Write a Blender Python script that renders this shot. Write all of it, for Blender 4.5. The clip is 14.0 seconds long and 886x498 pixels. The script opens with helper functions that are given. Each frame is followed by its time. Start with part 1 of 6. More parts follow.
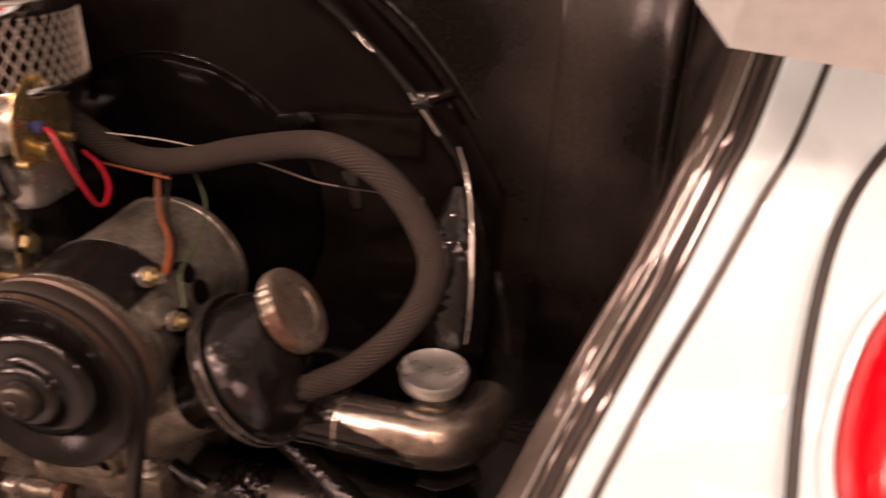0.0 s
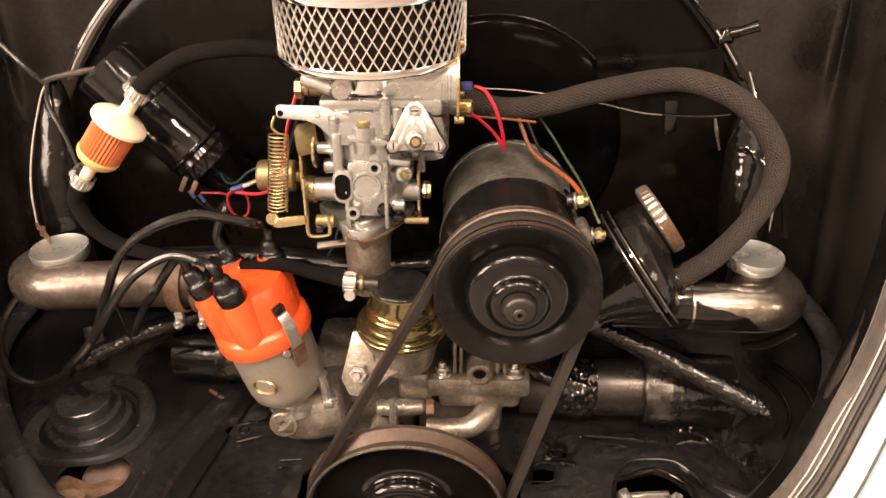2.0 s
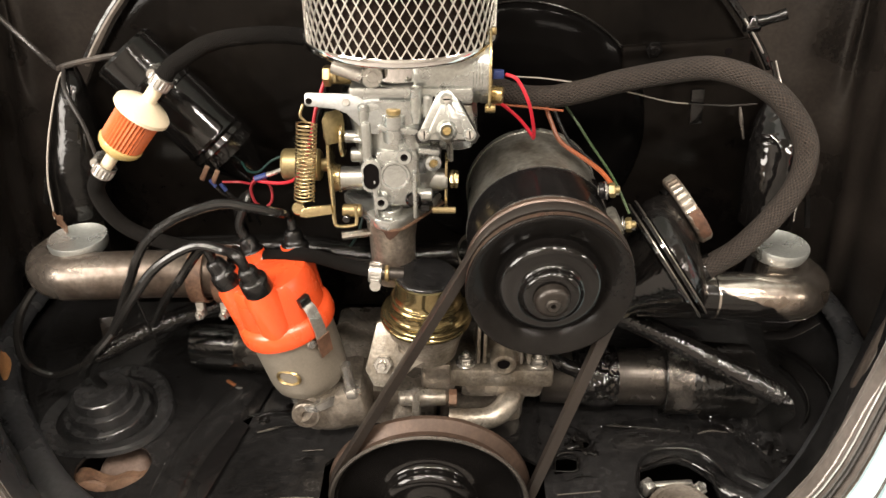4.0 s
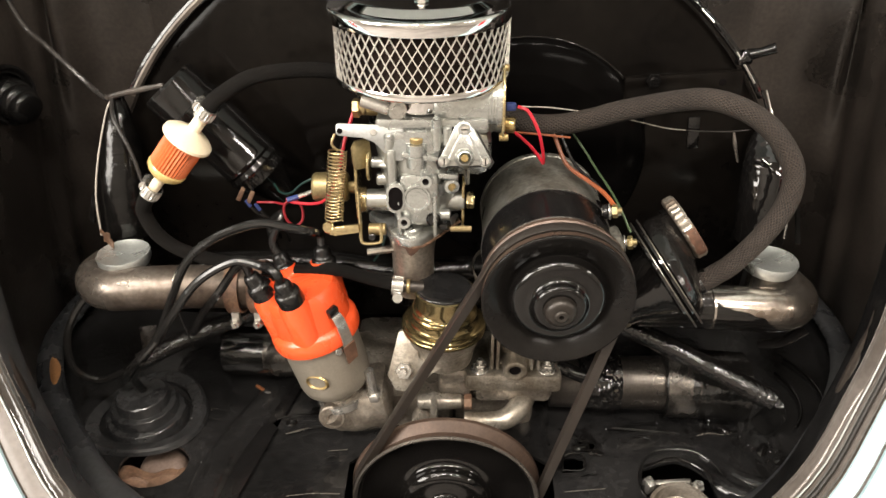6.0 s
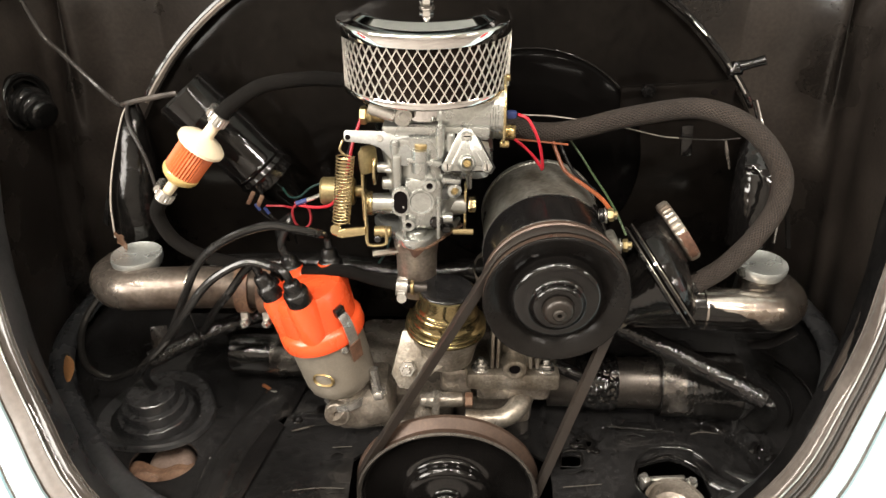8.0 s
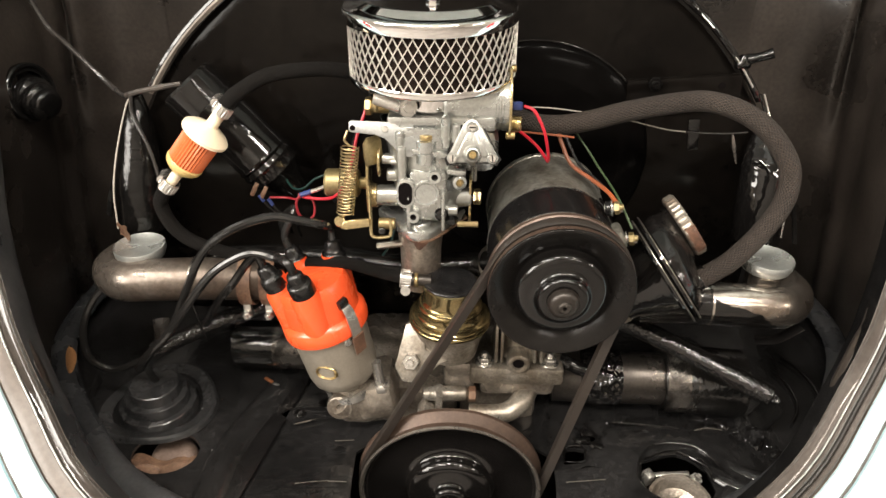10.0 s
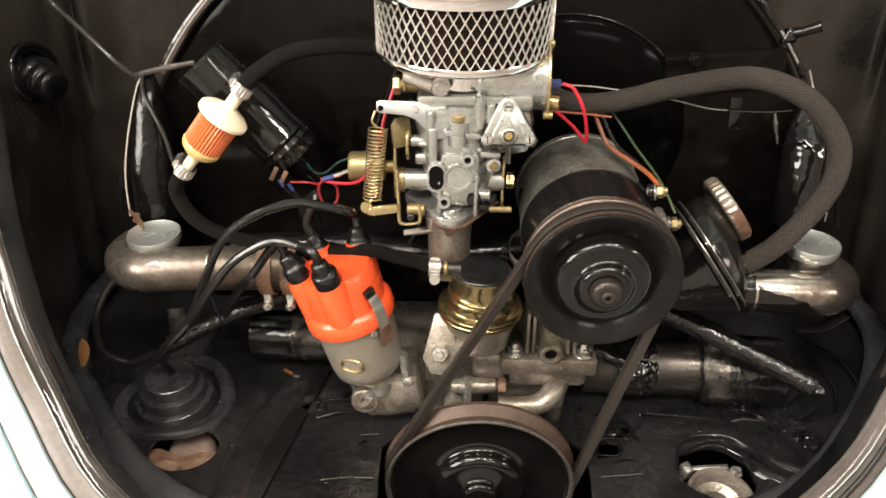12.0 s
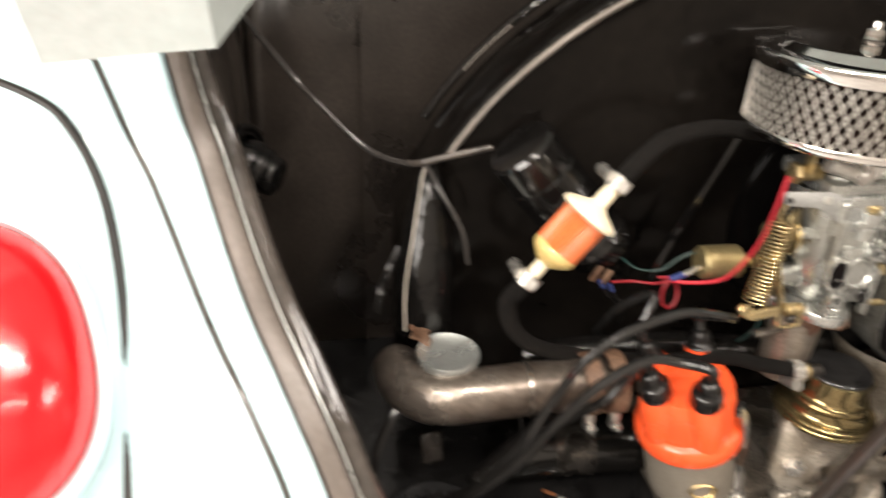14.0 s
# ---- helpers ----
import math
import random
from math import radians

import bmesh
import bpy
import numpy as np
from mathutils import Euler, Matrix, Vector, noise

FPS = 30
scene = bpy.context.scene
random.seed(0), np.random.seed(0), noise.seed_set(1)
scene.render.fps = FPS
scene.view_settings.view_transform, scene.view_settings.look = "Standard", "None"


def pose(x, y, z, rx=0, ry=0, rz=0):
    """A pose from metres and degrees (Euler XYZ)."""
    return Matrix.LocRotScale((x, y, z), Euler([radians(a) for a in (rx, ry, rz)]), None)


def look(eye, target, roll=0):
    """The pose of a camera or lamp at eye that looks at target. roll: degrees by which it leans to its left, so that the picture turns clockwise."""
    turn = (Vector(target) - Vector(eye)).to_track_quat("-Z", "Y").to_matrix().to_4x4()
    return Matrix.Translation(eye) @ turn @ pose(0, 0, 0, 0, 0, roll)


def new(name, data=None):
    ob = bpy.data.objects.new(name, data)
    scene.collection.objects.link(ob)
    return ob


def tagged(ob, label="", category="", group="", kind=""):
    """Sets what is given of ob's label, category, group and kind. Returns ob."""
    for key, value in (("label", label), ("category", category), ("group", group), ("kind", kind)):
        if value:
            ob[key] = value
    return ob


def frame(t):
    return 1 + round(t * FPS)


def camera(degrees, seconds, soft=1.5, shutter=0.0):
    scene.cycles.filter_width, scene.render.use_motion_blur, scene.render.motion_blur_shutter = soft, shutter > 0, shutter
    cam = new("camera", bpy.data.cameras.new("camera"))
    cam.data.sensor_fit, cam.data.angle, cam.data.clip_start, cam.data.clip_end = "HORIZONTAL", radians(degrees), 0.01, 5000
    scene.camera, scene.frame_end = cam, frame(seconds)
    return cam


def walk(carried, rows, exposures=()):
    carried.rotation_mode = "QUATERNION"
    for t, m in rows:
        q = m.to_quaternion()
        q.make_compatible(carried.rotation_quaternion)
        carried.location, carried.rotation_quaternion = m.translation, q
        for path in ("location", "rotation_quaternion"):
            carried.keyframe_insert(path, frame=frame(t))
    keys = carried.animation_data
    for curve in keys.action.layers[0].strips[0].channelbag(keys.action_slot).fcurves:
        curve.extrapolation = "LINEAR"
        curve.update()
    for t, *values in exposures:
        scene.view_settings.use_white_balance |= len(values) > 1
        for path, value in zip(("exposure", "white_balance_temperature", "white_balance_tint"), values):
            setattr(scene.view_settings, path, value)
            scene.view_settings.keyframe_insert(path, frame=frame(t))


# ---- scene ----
cam = camera(64.5, 14.0, 1.5, 0.5)
METRES, EYE, TILT, LEAN, TURN = 1.0, 0.9006, -27.193, -2.414, 11.241
ROWS = [
    (0.0, 0.0, 0.0, 0.0, 0.0, 0.0, -0.0),
    (0.5, -0.1368, -0.009, -0.0045, -1.04, -0.17, 2.09),
    (1.0, -0.2396, -0.0207, -0.0058, -2.8, -1.47, 4.12),
    (1.5, -0.3203, -0.0642, -0.018, -5.26, -3.39, 6.13),
    (2.0, -0.3782, -0.0835, 0.0, -7.7, -4.51, 6.79),
    (2.5, -0.3924, -0.0778, -0.0026, -8.88, -5.36, 6.57),
    (3.0, -0.3989, -0.0708, -0.0005, -8.74, -5.92, 6.47),
    (5.5, -0.4174, -0.107, 0.0181, -8.1, -4.97, 7.1),
    (6.0, -0.4247, -0.1271, 0.0182, -7.92, -4.85, 6.75),
    (6.5, -0.4321, -0.1372, 0.0168, -7.94, -4.73, 6.47),
    (7.0, -0.4339, -0.1402, 0.0161, -8.03, -4.56, 6.55),
    (7.5, -0.4329, -0.1462, 0.0148, -8.13, -4.35, 6.55),
    (8.0, -0.4327, -0.1528, 0.0136, -8.0, -4.08, 6.53),
    (10.5, -0.4375, -0.1478, 0.0064, -7.83, -4.2, 6.12),
    (11.0, -0.4418, -0.1403, 0.0098, -7.92, -4.41, 6.12),
    (11.5, -0.4474, -0.1297, 0.0108, -7.86, -4.9, 6.36),
    (12.0, -0.4596, -0.1115, 0.0123, -7.88, -5.6, 6.51),
    (12.5, -0.508, -0.0899, 0.0193, -9.98, -6.26, 7.48),
    (13.0, -0.5879, -0.0465, 0.0456, -14.07, -6.41, 8.49),
    (13.5, -0.6883, 0.0052, 0.0709, -17.02, -5.6, 7.88),
    (14.0, -0.8173, 0.0723, 0.1176, -17.35, -3.84, 8.98),
]
walk(cam, [(t, pose(0.4096, -0.2808, EYE, TILT, LEAN, TURN) @ pose(METRES * x, METRES * y, METRES * z, 90 + pitch, roll, yaw)) for t, x, y, z, yaw, pitch, roll in ROWS],
     exposures=[(0.0, -0.87, 9100, 51), (0.5, 0.17, 9700, 55), (1.0, 0.53, 9500, 41), (1.5, 0.14, 8800, 31), (2.0, 0.04, 8200, 26), (2.5, -0.02, 7600, 19), (3.0, -0.05, 7100, 15), (6.0, -0.06, 6600, 10), (13.0, -0.05, 6600, 10), (14.0, -0.13, 6600, 12)])
# ---- world and light ----
world = bpy.data.worlds.new("garage_air")
scene.world = world
world.use_nodes = True
world.node_tree.nodes["Background"].inputs[0].default_value = (1.0, 0.93, 0.85, 1)
world.node_tree.nodes["Background"].inputs[1].default_value = 0.12


def area_light(name, place, target, sx, sy, watts, colour):
    lamp = bpy.data.lights.new(name, "AREA")
    lamp.shape, lamp.size, lamp.size_y, lamp.energy, lamp.color = "RECTANGLE", sx, sy, watts, colour
    ob = new(name, lamp)
    ob.matrix_world = look(place, target)
    return ob


WARM = (1.0, 0.925, 0.835)
area_light("unseen_ceiling_light", (-0.95, -1.1, 2.40), (-0.1, 0.1, 0.5), 1.2, 0.2, 37.0, WARM)
for x, y, watts in ((-0.15, -0.95, 21.0), (0.45, -1.15, 19.0), (1.0, -1.0, 14.0)):
    area_light("ceiling_spot_light", (x, y, 2.45), (0.1, 0.1, 0.5), 0.26, 0.12, watts, WARM)
# Added broad lamp, source unseen, that lights the bay from the left.
area_light("left_side_light", (-2.5, -1.5, 1.65), (0.0, 0.1, 0.6), 1.5, 1.2, 124.0, (1.0, 0.95, 0.88))
# Added fill from the right for the left bay wall.
area_light("right_fill_light", (2.3, -0.9, 1.65), (0.1, 0.1, 0.55), 0.7, 0.15, 14.0, WARM)
# Two added lamps brighten the south wall for the chrome to reflect.
area_light("unseen_ceiling_light", (-1.3, -2.3, 2.45), (-1.3, -2.9, 0.6), 1.3, 0.3, 80.0, WARM)
area_light("unseen_ceiling_light", (1.4, -2.3, 2.45), (1.4, -2.9, 0.6), 1.3, 0.3, 45.0, WARM)


# ---- materials ----
def material(name, colour, rough=0.5, metal=0.0, vary=0.25, grain=60.0, blotch=9.0, bump=0.15, bump_scale=0.0008,
             second=None, patch=0.5, coat=0.0, spread=0.15, random=0.0, stretch=None):
    """A surface with fine grain, blotches of a second colour, uneven gloss and relief."""
    m = bpy.data.materials.new(name)
    m.use_nodes = True
    nt = m.node_tree
    N, L = nt.nodes, nt.links
    bsdf = N["Principled BSDF"]
    tc = N.new("ShaderNodeTexCoord")
    src = tc.outputs["Object"]
    if stretch:
        mp = N.new("ShaderNodeMapping")
        mp.inputs["Scale"].default_value = stretch
        L.new(src, mp.inputs["Vector"])
        src = mp.outputs["Vector"]
    fine, wide = N.new("ShaderNodeTexNoise"), N.new("ShaderNodeTexNoise")
    for node, scale, detail in ((fine, grain * 10, 4), (wide, blotch, 6)):
        node.inputs["Scale"].default_value, node.inputs["Detail"].default_value = scale, detail
        L.new(src, node.inputs["Vector"])
    ramp = N.new("ShaderNodeMapRange")
    ramp.inputs["From Min"].default_value, ramp.inputs["From Max"].default_value = patch - 0.12, patch + 0.12
    L.new(wide.outputs["Fac"], ramp.inputs["Value"])
    mix = N.new("ShaderNodeMix")
    mix.data_type = "RGBA"
    second = second or tuple(c * (1 - vary) for c in colour)
    mix.inputs["A"].default_value, mix.inputs["B"].default_value = (*colour, 1), (*second, 1)
    L.new(ramp.outputs["Result"], mix.inputs["Factor"])
    tone = N.new("ShaderNodeMapRange")
    tone.inputs["From Min"].default_value, tone.inputs["From Max"].default_value = 0.3, 0.7
    tone.inputs["To Min"].default_value, tone.inputs["To Max"].default_value = 1 - vary * 0.6, 1 + vary * 0.6
    L.new(fine.outputs["Fac"], tone.inputs["Value"])
    value = tone.outputs["Result"]
    if random:
        info, add = N.new("ShaderNodeObjectInfo"), N.new("ShaderNodeMath")
        add.operation, add.inputs[1].default_value, add.inputs[2].default_value = "MULTIPLY_ADD", random, 1 - random / 2
        L.new(info.outputs["Random"], add.inputs[0])
        mul = N.new("ShaderNodeMath")
        mul.operation = "MULTIPLY"
        L.new(value, mul.inputs[0]), L.new(add.outputs[0], mul.inputs[1])
        value = mul.outputs[0]
    scaled = N.new("ShaderNodeMix")
    scaled.data_type, scaled.blend_type = "RGBA", "MULTIPLY"
    scaled.inputs["Factor"].default_value = 1.0
    L.new(mix.outputs["Result"], scaled.inputs["A"]), L.new(value, scaled.inputs["B"])
    L.new(scaled.outputs["Result"], bsdf.inputs["Base Color"])
    gloss = N.new("ShaderNodeMapRange")
    gloss.inputs["From Min"].default_value, gloss.inputs["From Max"].default_value = 0.3, 0.7
    gloss.inputs["To Min"].default_value, gloss.inputs["To Max"].default_value = max(0.03, rough - spread), min(1, rough + spread)
    L.new(wide.outputs["Fac"], gloss.inputs["Value"])
    L.new(gloss.outputs["Result"], bsdf.inputs["Roughness"])
    bsdf.inputs["Metallic"].default_value = metal
    bsdf.inputs["Coat Weight"].default_value = coat
    if bump:
        b = N.new("ShaderNodeBump")
        b.inputs["Strength"].default_value, b.inputs["Distance"].default_value = bump, bump_scale
        L.new(fine.outputs["Fac"], b.inputs["Height"])
        b2 = N.new("ShaderNodeBump")
        b2.inputs["Strength"].default_value, b2.inputs["Distance"].default_value = bump, bump_scale * 6
        L.new(wide.outputs["Fac"], b2.inputs["Height"])
        L.new(b.outputs["Normal"], b2.inputs["Normal"])
        L.new(b2.outputs["Normal"], bsdf.inputs["Normal"])
    return m


M = dict(
    black_gloss=material("black_gloss_enamel", (0.0055, 0.005, 0.0048), 0.06, 0, 0.4, 10, 22, 0.32, 0.0014, spread=0.03),
    black_floor=material("black_worn_enamel", (0.0075, 0.0073, 0.0073), 0.10, 0, 0.5, 14, 9, 0.5, 0.0013, second=(0.0155, 0.0150, 0.0150), patch=0.54, spread=0.08),
    black_wall=material("dusty_black_underseal", (0.0145, 0.0122, 0.0106), 0.32, 0, 0.4, 20, 7, 0.3, 0.0009, second=(0.038, 0.031, 0.026), spread=0.16),
    dark_void=material("dark_underside", (0.006, 0.005, 0.005), 0.8),
    rubber=material("black_rubber", (0.0072, 0.0068, 0.0066), 0.2, 0, 0.3, 40, 20, 0.2, 0.0004),
    belt=material("belt_rubber", (0.0225, 0.0175, 0.0142), 0.45, 0, 0.3, 60, 20, 0.2, 0.0003),
    zinc=material("cast_zinc", (0.46, 0.47, 0.45), 0.29, 0.84, 0.2, 40, 25, 0.25, 0.0004, second=(0.36, 0.36, 0.33)),
    alloy=material("dull_cast_alloy", (0.33, 0.30, 0.255), 0.38, 0.65, 0.45, 35, 30, 0.5, 0.0008, second=(0.15, 0.125, 0.095)),
    galv=material("galvanised_steel", (0.52, 0.54, 0.52), 0.34, 0.8, 0.16, 40, 30, 0.1, 0.0003),
    pipe=material("tarnished_steel_pipe", (0.55, 0.51, 0.46), 0.22, 0.95, 0.35, 20, 17, 0.16, 0.0005, second=(0.22, 0.175, 0.14), patch=0.55, spread=0.08),
    chrome=material("chrome", (0.85, 0.84, 0.82), 0.07, 1.0, 0.05, 20, 20, 0.02, 0.0002, spread=0.03),
    steel=material("bright_steel", (0.6, 0.58, 0.54), 0.28, 0.9, 0.2, 40, 30, 0.1, 0.0003),
    gold=material("yellow_passivated_steel", (0.55, 0.445, 0.245), 0.22, 0.88, 0.25, 40, 30, 0.08, 0.0003, second=(0.40, 0.31, 0.165)),
    orange=material("orange_plastic", (0.73, 0.086, 0.024), 0.24, 0, 0.08, 40, 30, 0.1, 0.0003),
    dist=material("grey_cast_housing", (0.28, 0.248, 0.203), 0.42, 0.45, 0.12, 40, 20, 0.1, 0.0003),
    genbody=material("dusty_grey_steel", (0.225, 0.22, 0.195), 0.36, 0.6, 0.5, 25, 30, 0.35, 0.0006, second=(0.095, 0.083, 0.066), patch=0.55),
    strap=material("black_strap", (0.0075, 0.007, 0.007), 0.22, 0, 0.3, 20, 20, 0.2, 0.0004),
    pulley=material("black_painted_pulley", (0.0052, 0.0047, 0.0044), 0.10, 0.0, 0.3, 20, 20, 0.05, 0.0002, spread=0.05),
    groove=material("worn_brown_groove", (0.082, 0.054, 0.040), 0.4, 0.4, 0.3, 30, 20, 0.2, 0.0004),
    white_plastic=material("ivory_plastic", (0.76, 0.66, 0.48), 0.4, 0, 0.05, 40, 30, 0.05, 0.0002),
    brass=material("dull_brass", (0.42, 0.31, 0.14), 0.36, 0.85, 0.3, 40, 40, 0.1, 0.0003, second=(0.25, 0.19, 0.1)),
    rust=material("rust_brown", (0.10, 0.052, 0.031), 0.6, 0, 0.5, 30, 40, 0.5, 0.0008, second=(0.17, 0.10, 0.062)),
    rust_dark=material("dark_rust", (0.075, 0.034, 0.020), 0.6, 0, 0.5, 30, 60, 0.5, 0.0006, second=(0.12, 0.06, 0.035)),
    red=material("red_wire", (0.42, 0.012, 0.025), 0.35, 0, 0.1),
    red_dark=material("dark_red_wire", (0.22, 0.010, 0.016), 0.4, 0, 0.2),
    wire_orange=material("orange_wire", (0.27, 0.066, 0.02), 0.42, 0, 0.4, second=(0.13, 0.042, 0.018)),
    wire_green=material("green_wire", (0.05, 0.08, 0.035), 0.5, 0, 0.3),
    teal=material("dark_teal_wire", (0.006, 0.030, 0.026), 0.35, 0, 0.3),
    blue=material("blue_terminal", (0.02, 0.035, 0.13), 0.4, 0, 0.2),
    grey_wire=material("grey_cable", (0.03, 0.027, 0.025), 0.25, 0, 0.3),
    paint=material("pale_blue_body_paint", (0.58, 0.77, 0.82), 0.25, 0, 0.03, 10, 6, 0.02, 0.0002, coat=0.5),
    lid_paint=material("pale_grey_lid_paint", (0.48, 0.53, 0.52), 0.4, 0, 0.1, 10, 6, 0.05, 0.0002),
    seal=material("brown_grey_seal_rubber", (0.05, 0.041, 0.034), 0.35, 0, 0.4, 30, 20, 0.3, 0.0006, second=(0.085, 0.07, 0.058)),
    welt=material("black_welt", (0.02, 0.018, 0.016), 0.5),
    red_lens=material("red_lens", (0.75, 0.01, 0.015), 0.12, 0, 0.1, coat=0.4),
    foam=material("dark_filter_foam", (0.017, 0.0115, 0.0090), 0.95, 0, 0.5, 60, 30, 0.5, 0.001),
    lead=material("glossy_black_lead", (0.009, 0.0085, 0.008), 0.18, 0, 0.2, 20, 20, 0.05, 0.0002),
    orange_paper=material("orange_filter_paper", (0.56, 0.125, 0.03), 0.5, 0, 0.15, 30, 30, 0.1, 0.0003, coat=0.3),
    black_drip=material("dripped_black_enamel", (0.010, 0.0095, 0.009), 0.08, 0, 0.4, 34, 55, 0.95, 0.0009, spread=0.03),
    hub_brown=material("worn_grey_hub", (0.034, 0.028, 0.0235), 0.3, 0.45, 0.3, 30, 20, 0.2, 0.0003),
    cap_alloy=material("dirty_alloy_cap", (0.30, 0.27, 0.23), 0.34, 0.75, 0.35, 30, 40, 0.35, 0.0006, second=(0.17, 0.085, 0.04), patch=0.60),
    edge_pale=material("pale_lit_flange_edge", (0.21, 0.182, 0.155), 0.5, 0, 0.3, 30, 20, 0.3, 0.0005),
    black_satin=material("satin_dark_steel_pipe", (0.080, 0.071, 0.063), 0.36, 0.85, 0.3, 30, 20, 0.2, 0.0004),
    rod_paint=material("grainy_black_enamel", (0.0075, 0.007, 0.0065), 0.06, 0, 0.4, 30, 480, 0.6, 0.0005, spread=0.03),
    wet_black=material("wet_black_enamel", (0.0055, 0.005, 0.0048), 0.045, 0, 0.3, 20, 30, 0.08, 0.0003, spread=0.02),
    filler_black=material("patchy_black_enamel", (0.0048, 0.0044, 0.0042), 0.07, 0, 0.5, 24, 45, 0.4, 0.0009, second=(0.0075, 0.0066, 0.0062), spread=0.04),
    dull_gold=material("dull_yellow_passivated_steel", (0.34, 0.27, 0.13), 0.42, 0.8, 0.25, 40, 30, 0.08, 0.0003, second=(0.24, 0.19, 0.10)),
    bulge_black=material("smooth_gloss_black", (0.0026, 0.0023, 0.0022), 0.13, 0, 0.3, 10, 9, 0.05, 0.0006, spread=0.05),
    duct_black=material("black_duct_enamel", (0.005, 0.0046, 0.0043), 0.09, 0, 0.4, 16, 60, 0.35, 0.0008, spread=0.04),
    riser=material("dull_brown_steel", (0.30, 0.26, 0.215), 0.4, 0.7, 0.4, 30, 25, 0.3, 0.0006, second=(0.16, 0.125, 0.10), patch=0.55),
    pump_gold=material("darkened_yellow_steel", (0.265, 0.215, 0.112), 0.15, 0.92, 0.3, 40, 24, 0.06, 0.0003, second=(0.22, 0.165, 0.08), spread=0.05),
    coil_black=material("smooth_black_canister_paint", (0.0055, 0.005, 0.0047), 0.10, 0, 0.4, 30, 40, 0.16, 0.0006, spread=0.04),
    bracket_zinc=material("dull_zinc_bracket", (0.36, 0.37, 0.36), 0.36, 0.75, 0.2, 40, 30, 0.15, 0.0003, second=(0.27, 0.27, 0.26)),
    worn_satin=material("worn_highlight_dark_steel", (0.15, 0.137, 0.124), 0.24, 0.85, 0.45, 40, 45, 0.5, 0.0006, second=(0.022, 0.020, 0.018), patch=0.52),
    # Paler copy of the flange paint, with bright reflections put into the colour.
    trim_lit=material("glossy_lit_flange_paint", (0.115, 0.102, 0.093), 0.10, 0.2, 0.2, 16, 14, 0.12, 0.0004, second=(0.070, 0.060, 0.053), spread=0.05),
    dusty_enamel=material("dusty_black_enamel", (0.0150, 0.0150, 0.0153), 0.2, 0, 0.4, 14, 12, 0.4, 0.0010, second=(0.0255, 0.0255, 0.026), spread=0.08),
    collar_black=material("grainy_satin_black_enamel", (0.007, 0.0065, 0.006), 0.12, 0, 0.4, 26, 26, 0.45, 0.0006, spread=0.04),
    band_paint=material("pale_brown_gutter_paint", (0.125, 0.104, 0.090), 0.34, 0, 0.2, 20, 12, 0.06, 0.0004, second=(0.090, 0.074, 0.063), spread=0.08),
    dust_pipe=material("pale_dusty_pipe", (0.19, 0.135, 0.110), 0.7, 0, 0.3, 30, 40, 0.3, 0.0005, second=(0.12, 0.082, 0.062)),
    copper=material("copper", (0.55, 0.22, 0.1), 0.4, 0.8, 0.2),
    mesh_wire=material("galvanised_wire_mesh", (0.70, 0.67, 0.61), 0.4, 0.7, 0.1, 40, 30, 0.05, 0.0002),
    shroud_black=material("smooth_black_enamel", (0.0030, 0.0025, 0.0022), 0.15, 0, 0.4, 10, 9, 0.10, 0.0009, second=(0.0052, 0.0043, 0.0036), spread=0.08),
    dusty_tape=material("dusty_loom_tape", (0.085, 0.071, 0.060), 0.34, 0, 0.5, 30, 40, 0.4, 0.0006, second=(0.025, 0.021, 0.018)),
    pale_wire=material("pale_dirty_wire", (0.42, 0.38, 0.33), 0.5, 0, 0.3),
    amber=material("amber_plastic", (0.60, 0.44, 0.17), 0.2, 0, 0.15, coat=0.3),
    oily_alloy=material("oily_cast_alloy", (0.36, 0.32, 0.27), 0.3, 0.6, 0.45, 30, 26, 0.5, 0.0008, second=(0.15, 0.125, 0.10), patch=0.5),
    hub_bright=material("worn_rim_and_glint_steel", (0.21, 0.19, 0.168), 0.3, 0.8, 0.3, 30, 20, 0.1, 0.0003),
    # Bluish grey, raised to put the lower-left haze into the seal's colour.
    floor_seal=material("hazy_grey_seal_rubber", (0.028, 0.029, 0.031), 0.32, 0, 0.4, 20, 14, 0.2, 0.0006, second=(0.052, 0.052, 0.053)),
    pulley_dust=material("dusty_black_pulley_rim", (0.0075, 0.0066, 0.0060), 0.22, 0.0, 0.3, 30, 16, 0.05, 0.0002, second=(0.0058, 0.0051, 0.0047), spread=0.08),
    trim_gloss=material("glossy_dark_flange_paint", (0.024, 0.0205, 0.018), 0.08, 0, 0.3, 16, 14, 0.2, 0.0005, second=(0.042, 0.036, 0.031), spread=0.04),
    pipe_stained=material("stained_steel_pipe", (0.20, 0.172, 0.148), 0.34, 0.75, 0.4, 20, 15, 0.3, 0.0007, second=(0.085, 0.064, 0.05), patch=0.50),
    leaf=material("dry_leaf", (0.30, 0.135, 0.045), 0.7, 0, 0.4),
    concrete=material("pale_garage_floor_tile", (0.30, 0.275, 0.255), 0.5, 0, 0.2, 4, 2, 0.2, 0.002),
    plaster=material("garage_plaster", (0.58, 0.55, 0.51), 0.9, 0, 0.1, 4, 1.5, 0.1, 0.001),
)


